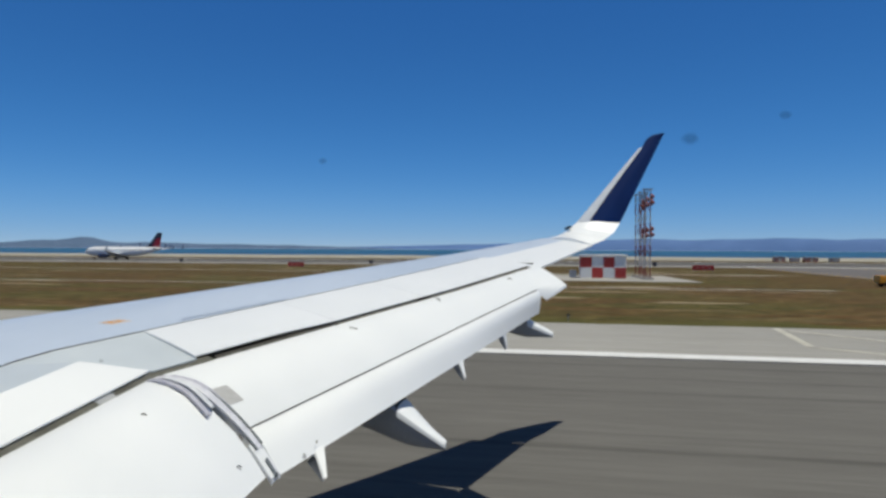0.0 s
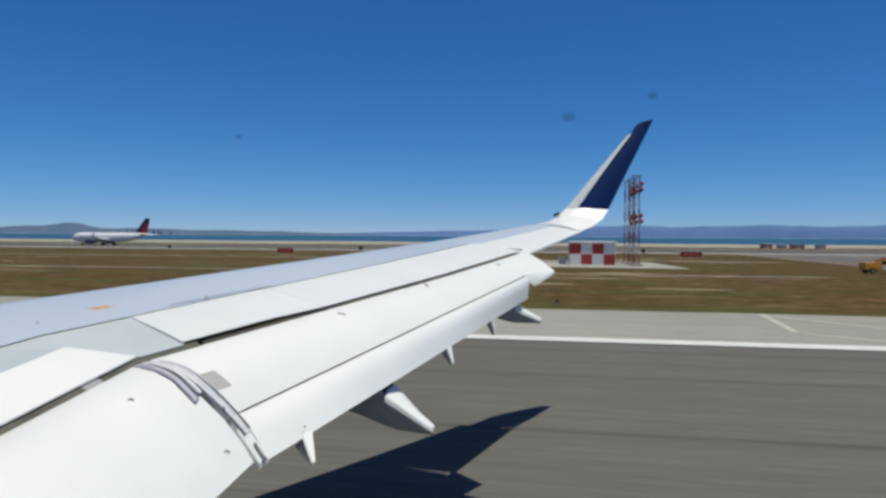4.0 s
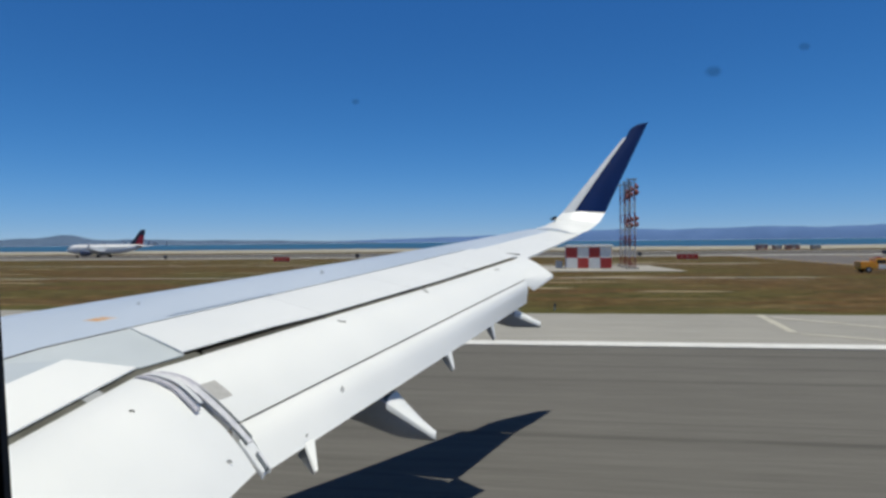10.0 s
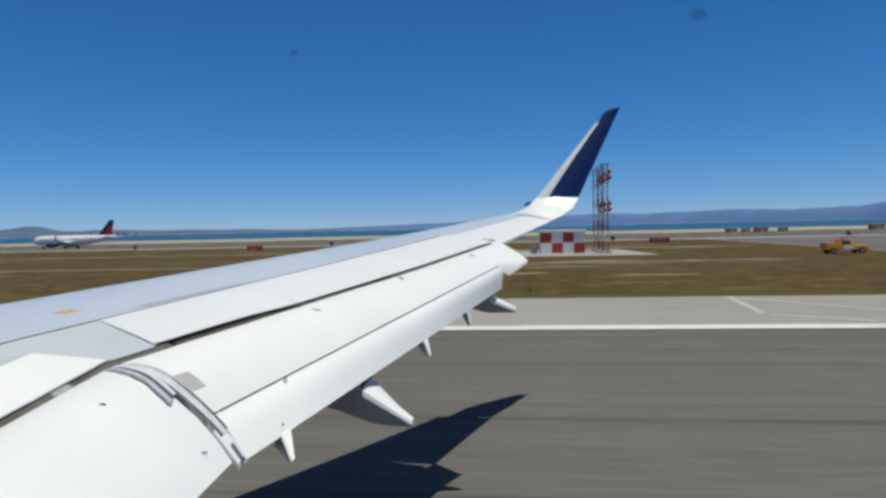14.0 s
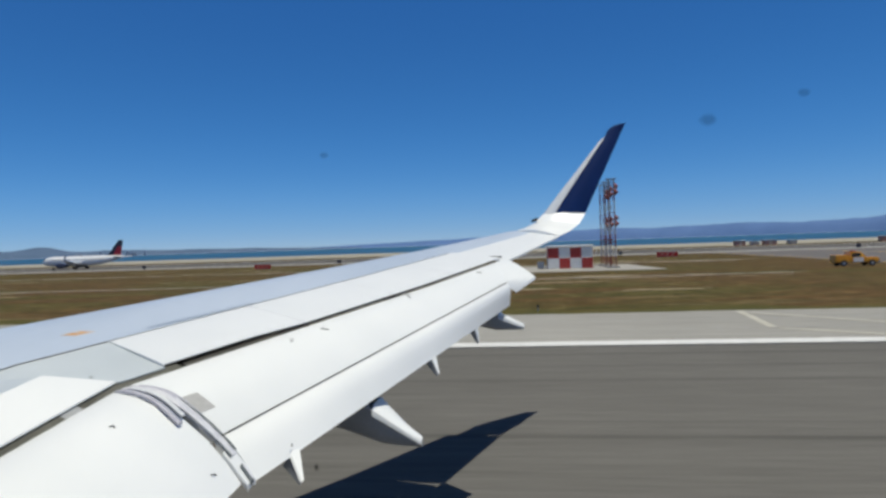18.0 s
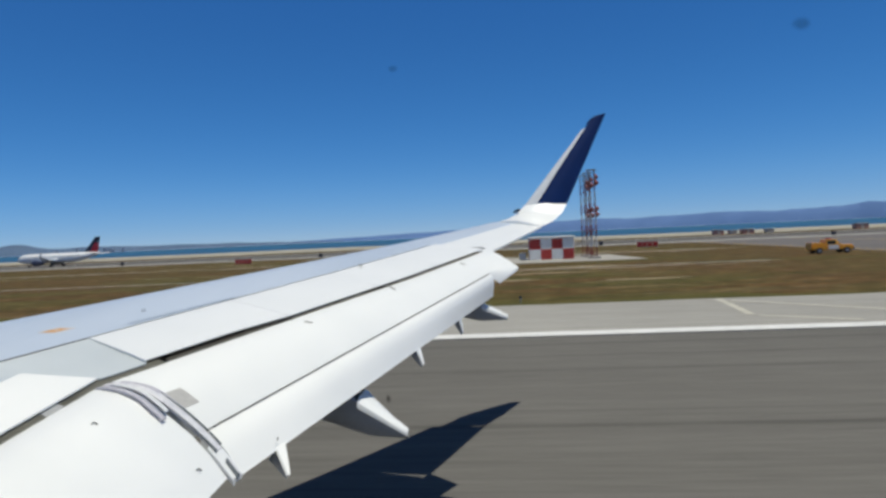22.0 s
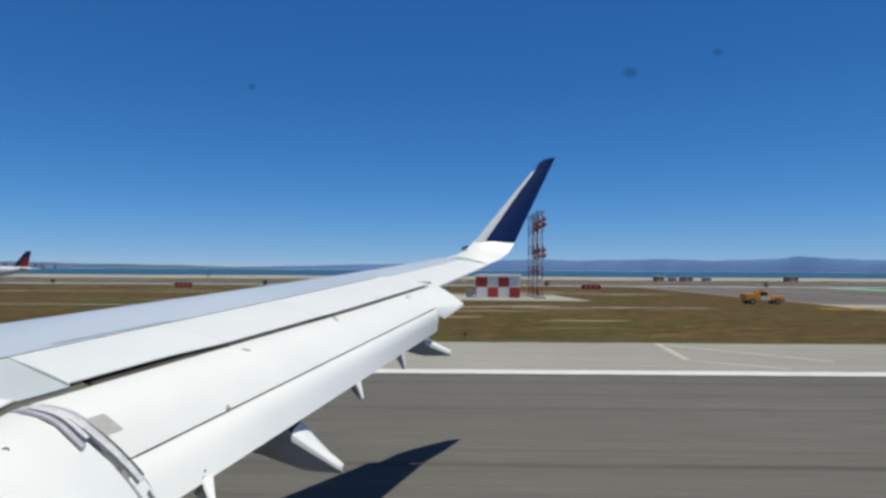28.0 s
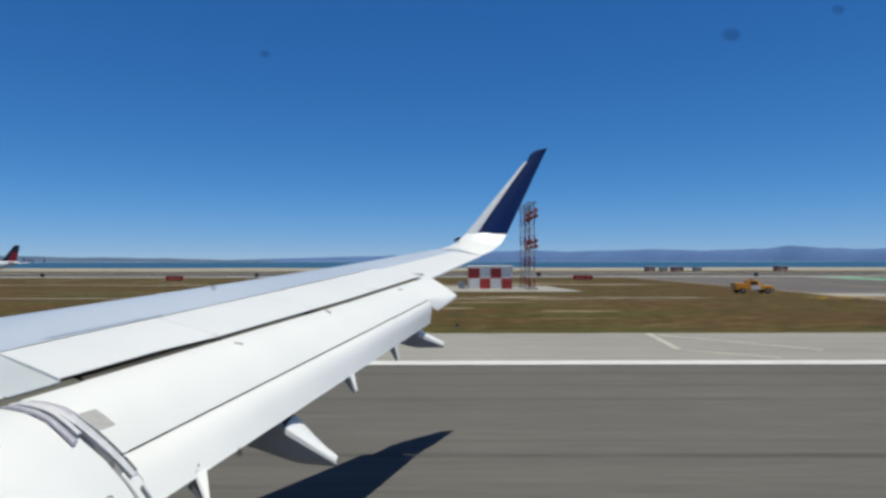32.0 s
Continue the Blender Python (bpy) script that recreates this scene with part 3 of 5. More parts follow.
stations = [-0.45 + i * (15.25 / 44) for i in range(45)]
rows = []
for y in stations:
    c, t = crest(y), thick(y)
    h = hinge(y) if y < 11.75 else trail(y).lerp(crest(y), 0.63)
    ch = 0.42 * (h.x - c.x) + 0.5 * t
    up = [Vector((c.x - ch, y, c.z - 0.62 * t)), Vector((c.x - 0.97 * ch, y, c.z - 0.42 * t)), Vector((c.x - 0.8 * ch, y, c.z - 0.22 * t)), Vector((c.x - 0.45 * ch, y, c.z - 0.06 * t)),
          c, c.lerp(h, 0.33) + Vector((0, 0, 0.014 * t)), c.lerp(h, 0.66) + Vector((0, 0, 0.012 * t)), h]
    low = [Vector((h.x, y, c.z - 0.9 * t)), Vector((c.x, y, c.z - 1.1 * t)), Vector((c.x - 0.6 * ch, y, c.z - 0.95 * t))]
    rows.append(up + low)
part("wing_box", grid(rows, close=True, caps=True), SKIN, wing, "smooth blue-grey upper skin", smooth=False)


def panel(name, edge_a, edge_b, cut_a, cut_b, steps, material, lift=0.0, thickness=0.03, label="", parent=None, bulge=0.0):
    """A panel between two spanwise lines; the cuts give the span of its front and rear edge."""
    rows = []
    for i in range(steps + 1):
        t = i / steps
        a = edge_a(lerp(cut_a[0], cut_a[1], t))
        b = edge_b(lerp(cut_b[0], cut_b[1], t))
        rows.append([a.lerp(b, s) + Vector((0, 0, lift + bulge * 4 * s * (1 - s))) for s in (0, 0.25, 0.5, 0.75, 1)])
    return part(name, slab(rows, thickness), material, parent or wing, label)


gap_w = 0.005
cuts_f, cuts_r = [5.86, 7.45, 9.0, 10.45, 11.85], [5.36, 7.0, 8.6, 10.1, 11.62]
for i in range(4):
    lip = (lambda y: shroud(y) + Vector((-0.02, 0, 0.022)) * min(1, max(0, (7.0 - y) / 0.7))) if i == 0 else shroud
    panel("spoiler", hinge, lip, (cuts_f[i] + gap_w, cuts_f[i + 1] - gap_w), (cuts_r[i] + gap_w, cuts_r[i + 1] - gap_w), 8, PAINT, 0.004, 0.012,
          "white spoiler panel lying flat", bulge=0.008)
panel("fixed_panel", hinge, shroud, (4.66, 5.863), (4.97, 5.362), 6, PANEL_GREY, 0.0, 0.012, "pale grey fixed panel")


def inner_front(y):
    return shroud(y) + Vector((-0.40, 0, 0.16))


panel("spoiler", inner_front, shroud, (0.3, 4.62), (0.3, 4.94), 12, PAINT, 0.012, 0.014, "white inboard spoiler panel")
panel("fixed_panel", hinge, inner_front, (0.3, 4.65), (0.3, 4.62), 8, PANEL_GREY, 0.0, 0.03, "pale grey fixed panel")
panel("fixed_panel", lambda y: trail(y).lerp(crest(y), 0.63), lambda y: trail(y).lerp(crest(y), 0.30), (11.88, 14.8), (11.75, 14.8), 8, PAINT, 0.002, 0.02, "white fixed panel before the aileron")
panel("aileron", lambda y: trail(y).lerp(crest(y), 0.30), trail, (11.78, 14.75), (11.72, 14.75), 10, PAINT, 0.004, 0.03, "white aileron", bulge=0.006)
seam = [hinge(y) + Vector((0, 0, 0.008)) for y in stations if 0.3 < y < 11.9]
bm = bmesh.new()
tube([p + Vector((0, 0, -0.004)) for p in seam], 0.006, 5, bm)
part("panel_seam", bm, DARK, wing, "dark seam along the spoiler hinges")
for i in range(4):
    a, b = hinge(cuts_f[i]), shroud(cuts_r[i])
    up = Vector((0, 0, 0.004))
    part("panel_seam", tube([a + up, a.lerp(b, 0.5) + up * 2, b + up], 0.007, 5), PANEL_GREY if i == 0 else SEAL, wing)
a, b = trail(11.76).lerp(crest(11.9), 0.63), shroud(11.7)
part("panel_seam", tube([a, b], 0.012, 5), DARK, wing)

# rear spar under the spoilers, toned like ground seen through the gap
rows = []
for y in [0.3 + i * 0.38 for i in range(31)]:
    s, h = shroud(y), hinge(y)
    rows.append([h + Vector((0.1, 0, -0.05)), h + Vector((0.12, 0, -0.55 * thick(y) - 0.1)), s + Vector((-0.3, 0, -0.42))])
part("rear_spar", grid(rows), SPAR, wing, "rear spar toned like the ground seen through the flap gap")

# added strips half close the slot between panels and flaps, coloured for its shade
def gap_strip(y0, y1, material, drop, label, rise=0.0):
    rows = []
    for i in range(9):
        y = lerp(y0, y1, i / 8)
        s = shroud(y)
        rows.append([s + Vector((-0.03, 0, -0.026 + rise)), s + Vector((0.02, 0, -0.042 - drop + 0.6 * rise)), s + Vector((0.09, 0, -0.072 - drop))])
    return part("gap_filler", slab(rows, 0.008), material, wing, label)


gap_strip(0.3, 4.29, GAPFILL, 0.0, "olive-grey filler strip added in the flap gap", 0.018)
gap_strip(4.292, 4.48, UNDER, 0.0, "paler stretch of the added gap filler", 0.018)
gap_strip(4.482, 5.5, GAPFILL, 0.0, "olive-grey filler strip added in the flap gap", 0.014)
gap_strip(5.56, 7.0, GAPDARK, 0.012, "added dark strip for the shade in the slot")
gap_strip(7.05, 8.4, SPAR, 0.015, "added brown-grey strip for the ground seen through the slot")
gap_strip(8.7, 11.4, SPAR, 0.01, "added brown-grey strip for the ground seen through the slot")

# outboard flap: main panel and hinged rear tab
S0, S1 = Vector((-2.54, 5.07, EYE - 1.516)), Vector((-0.2565, 10.6875, EYE - 0.642))
T0, T1 = Vector((-2.20, 5.0, EYE - 1.85)), Vector((-0.2185, 10.6875, EYE - 1.022))


def slot(t):
    return S0.lerp(S1, t)


def flap_te(t):
    return T0.lerp(T1, t)


def flap_rows(t0, t1, n, far_edge, b0, b1):
    rows = []
    for i in range(n + 1):
        t = lerp(t0, t1, i / n)
        y = lerp(5.02, 11.55, t)
        nose = shroud(y) + Vector((0.03, 0, -0.045))
        end = far_edge(t)
        b = lerp(b0, b1, t)
        top = [nose + Vector((-0.16, 0, -0.10))] + [nose.lerp(end, s) + Vector((0, 0, 4 * s * (1 - s) * b)) for s in (0, 0.12, 0.28, 0.45, 0.62, 0.8, 0.92, 1)]
        low = [end + Vector((-0.06, 0, -0.05)), nose.lerp(end, 0.5) + Vector((-0.1, 0, -0.16)), nose + Vector((-0.12, 0, -0.25))]
        rows.append(top + low)
    return rows


outboard = part("outboard_flap", grid(flap_rows(0, 1, 24, slot, 0.115, 0.05), close=True, caps=True), PAINT, wing, "white extended outboard flap")
# stub that carries the flap's outer end past the tab
main_end = flap_rows(1, 1, 1, slot, 0.115, 0.05)[0][1:9]
n_out, e_out = shroud(11.80) + Vector((0.03, 0, -0.050)), Vector((0.236, 11.269, EYE - 0.586))
outer = [n_out.lerp(e_out, k) + Vector((0, 0, 4 * k * (1 - k) * 0.025)) for k in (0, 0.10, 0.24, 0.40, 0.55, 0.70, 0.81, 0.89, 1)]
inner = [p + Vector((0, 0, 0.0005)) for p in main_end] + [Vector((-0.0855, 10.811, EYE - 0.775))]
part("flap_end", slab([inner, [p.lerp(q, 0.5) for p, q in zip(inner, outer)], outer], 0.05), PAINT, outboard)
rows = []
for i in range(25):
    t = i / 24
    a, e = slot(t) + Vector((0.004, 0, -0.014)), flap_te(t)
    d = Vector((0.085, 0, 0.035))
    rows.append([a, a.lerp(e, 0.1) + d * 0.42, a.lerp(e, 0.25) + d * 0.68, a.lerp(e, 0.5) + d * 0.62, a.lerp(e, 0.75) + d * 0.36, e + Vector((0.012, 0, 0)), e, a.lerp(e, 0.7) + Vector((-0.09, 0, -0.02)), a.lerp(e, 0.3) + Vector((-0.12, 0, -0.04))])
tab = part("flap_tab", grid(rows, close=True, caps=True), PAINT, outboard, "white hinged rear flap tab")
part("slot_line", tube([slot(lerp(0.019, 1, i / 12)) + Vector((0.006, 0, -0.004)) for i in range(13)], 0.006, 5), DARK, outboard, "dark slot between flap and tab")

# inboard flap
PROFILE = [(-0.16, -0.12), (0.0, -0.052), (0.10, -0.034), (0.28, -0.055), (0.45, -0.12), (0.64, -0.27), (0.83, -0.43), (0.98, -0.60), (1.10, -0.77), (1.03, -0.78), (0.5, -0.45), (0.0, -0.32)]
rows = []
for i in range(17):
    y = lerp(0.3, 4.86, i / 16)
    s = shroud(y)
    rows.append([(s.x + dx, y - 0.03 * max(dx, 0), s.z + dz + 0.048 * (4.9 - y) * max(0, dx)) for dx, dz in PROFILE])
inboard = part("inboard_flap", grid(rows, close=True, caps=True), PAINT, wing, "white extended inboard flap")

# metal seal strips between the flaps
def seal_path(dy, lift, lo, hi, n=18):
    pts = []
    key = [(0.06, -0.05), (0.20, -0.035), (0.42, -0.085), (0.62, -0.22), (0.83, -0.40), (1.0, -0.58), (1.15, -0.78)]
    for i in range(n + 1):
        u = lerp(lo, hi, i / n) * (len(key) - 1)
        k = min(int(u), len(key) - 2)
        p0, p1, p2, p3 = (key[min(max(k + d, 0), len(key) - 1)] for d in (-1, 0, 1, 2))
        w = u - k
        dx, dz = (p1[j] + 0.5 * w * (p2[j] - p0[j] + w * (2 * p0[j] - 5 * p1[j] + 4 * p2[j] - p3[j] + w * (3 * (p1[j] - p2[j]) + p3[j] - p0[j]))) for j in (0, 1))
        s = shroud(4.92)
        pts.append(Vector((s.x + dx, 4.92 + dy - 0.02 * dx, s.z + dz + lift)))
    return pts


def strip(path, width, thickness):
    return slab([[p + Vector((0, -width / 2, 0)), p + Vector((0, -width / 6, thickness * 0.35)), p + Vector((0, width / 6, thickness * 0.35)), p + Vector((0, width / 2, 0))] for p in path], thickness)


part("seal_strip", strip(seal_path(0.030, 0.0, 0.0, 0.835), 0.105, 0.03), SEAL, wing, "bright worn metal flap seal")
part("seal_strip", strip([p + Vector((0, -0.095 * i / 18, -0.012 * i / 18)) for i, p in enumerate(seal_path(-0.085, 0.004, 0.02, 0.54))], 0.055, 0.02), SEAL_DULL, wing, "short scuffed metal seal")
part("seal_strip", strip([p + Vector((0, -0.05 * i / 18, 0)) for i, p in enumerate(seal_path(-0.036, 0.008, 0.16, 0.52))], 0.050, 0.012), STRIP, wing, "bright rubbed metal between the seals")
part("seal_strip", strip(seal_path(0.112, -0.010, 0.10, 0.56), 0.050, 0.02), SEAL_DULL, wing, "scuffed outer edge of the seal")
part("seal_strip", strip(seal_path(0.050, 0.012, 0.16, 0.40), 0.024, 0.006), SEAL_DULL, wing, "dull inner track of the seal")
part("seal_edge", tube(seal_path(0.088, 0.004, 0.40, 0.82), [0.002 + 0.011 * min(1, i / 8) for i in range(19)], 6), EDGE, wing, "weathered rubber seal edge")
part("seal_edge", tube(seal_path(-0.024, 0.004, 0.46, 0.835), [0.002 + 0.012 * (i / 18) ** 2 for i in range(19)], 6), EDGE, wing)
part("flap_corner", strip(seal_path(0.02, -0.02, 0.78, 0.99, 5), 0.16, 0.05), PAINT, wing, "white corner piece between the flaps")
part("seal_bracket", strip(seal_path(0.012, 0.012, 0.90, 1.02, 5), 0.052, 0.03), EDGE, wing, "small dark metal bracket at the flap corner")
part("seal_bracket", strip(seal_path(0.030, 0.024, 0.91, 1.01, 5), 0.022, 0.02), SEAL, wing)


def on_flap(y, s):
    t = (y - 5.02) / 6.53
    nose = shroud(y) + Vector((0.03, 0, -0.045))
    return nose.lerp(slot(t), s) + Vector((0, 0, 4 * s * (1 - s) * lerp(0.115, 0.05, t) + 0.004))


part("wear_patch", slab([[on_flap(lerp(5.06, 5.01, v) + u * lerp(0.155, 0.215, v), lerp(0.548, 0.765, v) + 0.01 * u) for v in (0, 0.33, 0.67, 1)] for u in (0, 0.5, 1)], 0.003), PATCH, wing, "scuffed grey wear patch")
# orange walk marking and small dark fittings on the skin
def skin_at(y, u):
    """A point just above the upper skin, u of the way from the crest to the spoiler hinges."""
    return crest(y).lerp(hinge(y), u) + Vector((0, 0, 0.011))


for name, material, y0, y1, u0, u1, lift, label in (("marking_ground", ORANGE_PALE, 5.985, 6.165, 0.545, 0.665, 0.0, "pale orange ground of the marking"), ("walk_marking", ORANGE, 6.00, 6.045, 0.57, 0.64, 0.002, "small orange painted marking"),
                                                    ("walk_marking", ORANGE, 6.055, 6.08, 0.56, 0.60, 0.002, ""), ("walk_marking", ORANGE, 6.055, 6.095, 0.612, 0.645, 0.002, ""), ("walk_marking", ORANGE, 6.105, 6.135, 0.575, 0.635, 0.002, "")):
    part(name, slab([[skin_at(y, u) + Vector((0, 0, lift)) for u in (u0, (u0 + u1) / 2, u1)] for y in (y0, (y0 + y1) / 2, y1)], 0.004), material, wing, label)
for y, s in ((7.07, 0.285), (10.727, 0.26)):
    p = on_flap(y, s)
    part("flap_fitting", tube([p + Vector((-0.03, -0.02, 0)), p + Vector((0.05, 0.015, -0.02))], 0.010, 6), BLACK_MARK, wing)
for y, dx, dz in ((4.27, 0.397, -0.101), (4.61, 0.98, -0.598)):
    s = shroud(y)
    p = Vector((s.x + dx, y - 0.03 * dx, s.z + dz + 0.048 * (4.9 - y) * dx + 0.006))
    part("flap_fitting", tube([p, p + Vector((0.012, 0.02, 0.004)), p + Vector((0.03, 0.022, -0.012))], 0.006, 6), BLACK_MARK, wing)
for t, s in ((0.075, 0.82),):
    p = slot(t).lerp(flap_te(t), s) + Vector((0.07, 0, 0.02))
    part("tab_fitting", tube([p, p + Vector((0.0, 0.012, 0.02))], 0.007, 6), BLACK_MARK, wing)
part("hinge_fitting", tube([on_flap(8.79, -0.05), on_flap(8.78, 0.28)], 0.014, 6), STEEL, wing, "small steel hinge fitting in the flap gap")
part("hinge_fitting", tube([shroud(7.02) + Vector((0.02, -0.05, -0.06)), shroud(7.06) + Vector((0.12, 0.05, -0.10))], 0.018, 6), STEEL, wing)
stencil = bmesh.new()
rng = random.Random(9)
for i in range(34):
    y = 6.38 + i * 0.036
    p = crest(y).lerp(hinge(y), 0.905 + 0.0012 * i)
    d = (hinge(y) - crest(y)).normalized()
    z, k = Vector((0, 0, 0.0095)), rng.uniform(0.2, 1.0)
    vs = [stencil.verts.new(p + z + d * a + Vector((0, b, b * 0.1))) for a, b in ((-0.035 * k, -0.011), (0.035, -0.011), (0.035, 0.011), (-0.035 * k, 0.011))]
    stencil.faces.new(vs)
part("stencil_line", stencil, STENCIL, wing, "grey bars of unreadable stencil writing")


# flap track fairings and small tab brackets
def fairing(y, top, bottom, width, label, flare, start):
    """A canoe along x at span y, between an upper and a lower outline."""
    def along(line, x):
        for p, q in zip(line, line[1:]):
            if x <= q[0] + 1e-6:
                return lerp(p[1], q[1], (x - p[0]) / (q[0] - p[0]))
        return line[-1][1]
    x0, x1, knee = top[0][0], top[-1][0], top[-2][0]

    def wide(x):
        return width * min(1, 0.35 + 1.6 * (x - x0) / (x1 - x0)) * (1 if x < knee else lerp(1, 0.28, (x - knee) / (x1 - knee)))
    rows, caps, shaded = [], [], []
    for i in range(17):
        x = lerp(x0, x1, i / 16)
        zt, zb, w = EYE + along(top, x), EYE + along(bottom, x), wide(x)
        rows.append([Vector((x, y + u * w / 2, lerp(zt, zb, v))) for u, v in ((-0.85, 0), (0.85, 0), (1, 0.06), (0.88, 0.5), (0.66, 0.85), (0.3, 1), (-0.3, 1), (-0.66, 0.85), (-0.88, 0.5), (-1, 0.06))])
    for i in range(9):
        x = lerp(knee + start, x1, i / 8)
        w = wide(x)
        far = 0.98 + flare * min(1, max(0, (x1 - x) / (x1 - knee)))
        caps.append([Vector((x, y + u * w / 2, EYE + along(top, x) + h)) for u, h in ((-1.10, -0.05 * w / width), (-1.04, -0.008), (-0.5, 0.022), (far * 0.5, 0.026), (far, 0.0))])
    # dark sheet laid where the flap shades the fairing top
    for i in range(5):
        x = lerp(knee - 0.40, knee + start, i / 4)
        shaded.append([Vector((x, y + u * wide(x) / 2, EYE + along(top, x) + h)) for u, h in ((-0.9, -0.004), (-0.84, 0.006), (0, 0.012), (0.98 + 0.8 * flare * i / 4, 0.0))])
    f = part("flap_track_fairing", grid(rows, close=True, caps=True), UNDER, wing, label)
    part("fairing_cap", slab(caps, 0.03), PAINT, f, "white movable fairing cap")
    part("fairing_shade", slab(shaded, 0.01), DARK, f, "dark sheet for the flap's shade at the front of the fairing cap")
    return f


fairing(6.9, [(-3.4, -1.35), (-2.3, -1.50), (-1.70, -1.66), (-1.12, -2.09)], [(-3.4, -1.5), (-2.6, -1.80), (-2.0, -1.95), (-1.5, -2.13), (-1.12, -2.16)], 0.34, "grey flap track fairing below the flap", 1.5, 0.07)
fairing(10.7, [(-1.75, -0.75), (-0.8, -1.0), (-0.45, -1.13), (0.02, -1.36)], [(-1.75, -0.95), (-0.9, -1.30), (-0.45, -1.42), (0.02, -1.42)], 0.28, "slim grey flap track fairing near the flap's outer end", 0.9, 0.05)
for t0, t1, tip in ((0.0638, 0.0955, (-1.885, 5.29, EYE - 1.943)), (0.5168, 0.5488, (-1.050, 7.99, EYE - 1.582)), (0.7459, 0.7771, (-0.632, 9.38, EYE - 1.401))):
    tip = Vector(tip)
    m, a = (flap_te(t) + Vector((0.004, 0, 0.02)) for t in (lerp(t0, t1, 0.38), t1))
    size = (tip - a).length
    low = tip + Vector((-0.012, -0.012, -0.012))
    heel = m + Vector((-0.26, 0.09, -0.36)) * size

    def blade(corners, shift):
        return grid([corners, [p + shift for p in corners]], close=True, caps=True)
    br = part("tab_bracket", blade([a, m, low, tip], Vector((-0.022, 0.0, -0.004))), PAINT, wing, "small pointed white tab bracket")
    # the face turned from the sun gets its shade as a greyer colour
    part("bracket_side", blade([m + Vector((-0.002, -0.003, -0.01)), heel, low + Vector((-0.02, -0.008, -0.03)), low + Vector((-0.002, -0.003, -0.004))], Vector((-0.012, 0.03, 0.0))), UNDER, br, "undercut side of the bracket, greyed to stand for its shade")

# winglet
lead = [Vector((-0.14, 14.8, EYE + 0.26)), Vector((0.14, 15.25, EYE + 0.345)), Vector((0.34, 15.53, EYE + 0.45)), Vector((0.58, 15.74, EYE + 0.682))]
rear = [Vector((0.89, 14.8, EYE + 0.13)), Vector((1.17, 15.35, EYE + 0.24)), Vector((1.42, 15.68, EYE + 0.42)), Vector((1.579, 15.90, EYE + 0.659))]
tip_lead, tip_rear = Vector((2.23, 16.50, EYE + 2.70)), Vector((2.685, 16.60, EYE + 2.88))


def foil_ring(a, b, th, n=6):
    """A thin section between a leading and a trailing point."""
    d = (b - a)
    up = Vector((0, -0.93, 0.25))
    w = [0.0, 0.55, 0.9, 1.0, 0.7, 0.35, 0.0]
    top = [a + d * (i / n) + up * th * w[i] for i in range(n + 1)]
    low = [a + d * (i / n) - up * th * w[i] for i in range(n - 1, 0, -1)]
    return top + low


rows = []
for k in range(13):
    u = k / 12 * 3
    i = min(int(u), 2)
    t = u - i
    a, b = lead[i].lerp(lead[i + 1], t), rear[i].lerp(rear[i + 1], t)
    th = lerp(0.075, 0.05, k / 12)
    tilt = k / 12
    d = b - a
    up = Vector((0, -0.93 * tilt, 1 - 0.75 * tilt)).normalized()
    w = [0.0, 0.55, 0.9, 1.0, 0.7, 0.35, 0.0]
    rows.append([a + d * (j / 6) + up * th * w[j] for j in range(7)] + [a + d * (j / 6) - up * th * w[j] for j in range(5, 0, -1)])
winglet = part("winglet", grid(rows, close=True, caps=True), PAINT, wing, "white curved winglet root", smooth=False)
rows, srows = [], []
for k in range(11):
    t = k / 10
    a, b = lead[3].lerp(tip_lead, t), rear[3].lerp(tip_rear, t)
    th = lerp(0.05, 0.025, t)
    frac = lerp(0.27, 0.17, t)
    rows.append(foil_ring(a.lerp(b, frac * 0.9 if t < 0.95 else 0.0), b, th))
    if t < 0.95:
        m = a.lerp(b, frac)
        up = Vector((0, -0.93, 0.25)) * (th * 0.85 + 0.006)
        srows.append([a, a.lerp(m, 0.35) + up * 0.75, m + up, m - up, a.lerp(m, 0.35) - up * 0.75])
a, b = tip_lead, tip_rear
rows.append(foil_ring(a.lerp(b, 0.10) + Vector((0.03, 0.01, 0.06)), b + Vector((0.01, 0, 0.015)), 0.018))
rows.append(foil_ring(a.lerp(b, 0.35) + Vector((0.04, 0.015, 0.085)), b + Vector((0.03, 0.01, 0.03)), 0.008))
part("winglet_blade", grid(rows, close=True, caps=True), NAVY, winglet, "navy blue painted winglet blade")
part("winglet_leading_edge", grid(srows, close=True, caps=True), STRIP, winglet, "light grey leading edge strip")
part("tip_light", tube([lead[2] + Vector((-0.05, -0.06, 0.05)), lead[2] + Vector((0.07, 0.02, 0.10))], [0.03, 0.035], 8), GLASS_DARK, winglet, "small dark wing tip light")

# ---------------------------------------------------------------- cabin wall round the camera
cabin = tagged(empty("cabin_wall", (0, 0.13, EYE - 0.6)), "grey cabin side wall with one rounded window", "cabin wall", kind="structure")


def oval(hw, hh, zc, n=72):
    """A rounded window outline that narrows a little towards its foot."""
    pts = []
    for i in range(n):
        c, v = math.cos(2 * math.pi * i / n), math.sin(2 * math.pi * i / n)
        z = zc + hh * math.copysign(abs(v) ** 0.667, v)
        x = min(hw * abs(c) ** 0.667, 0.1235 - 0.05 * max(0, 0.045 - z))
        pts.append((math.copysign(x, c), z))
    return pts


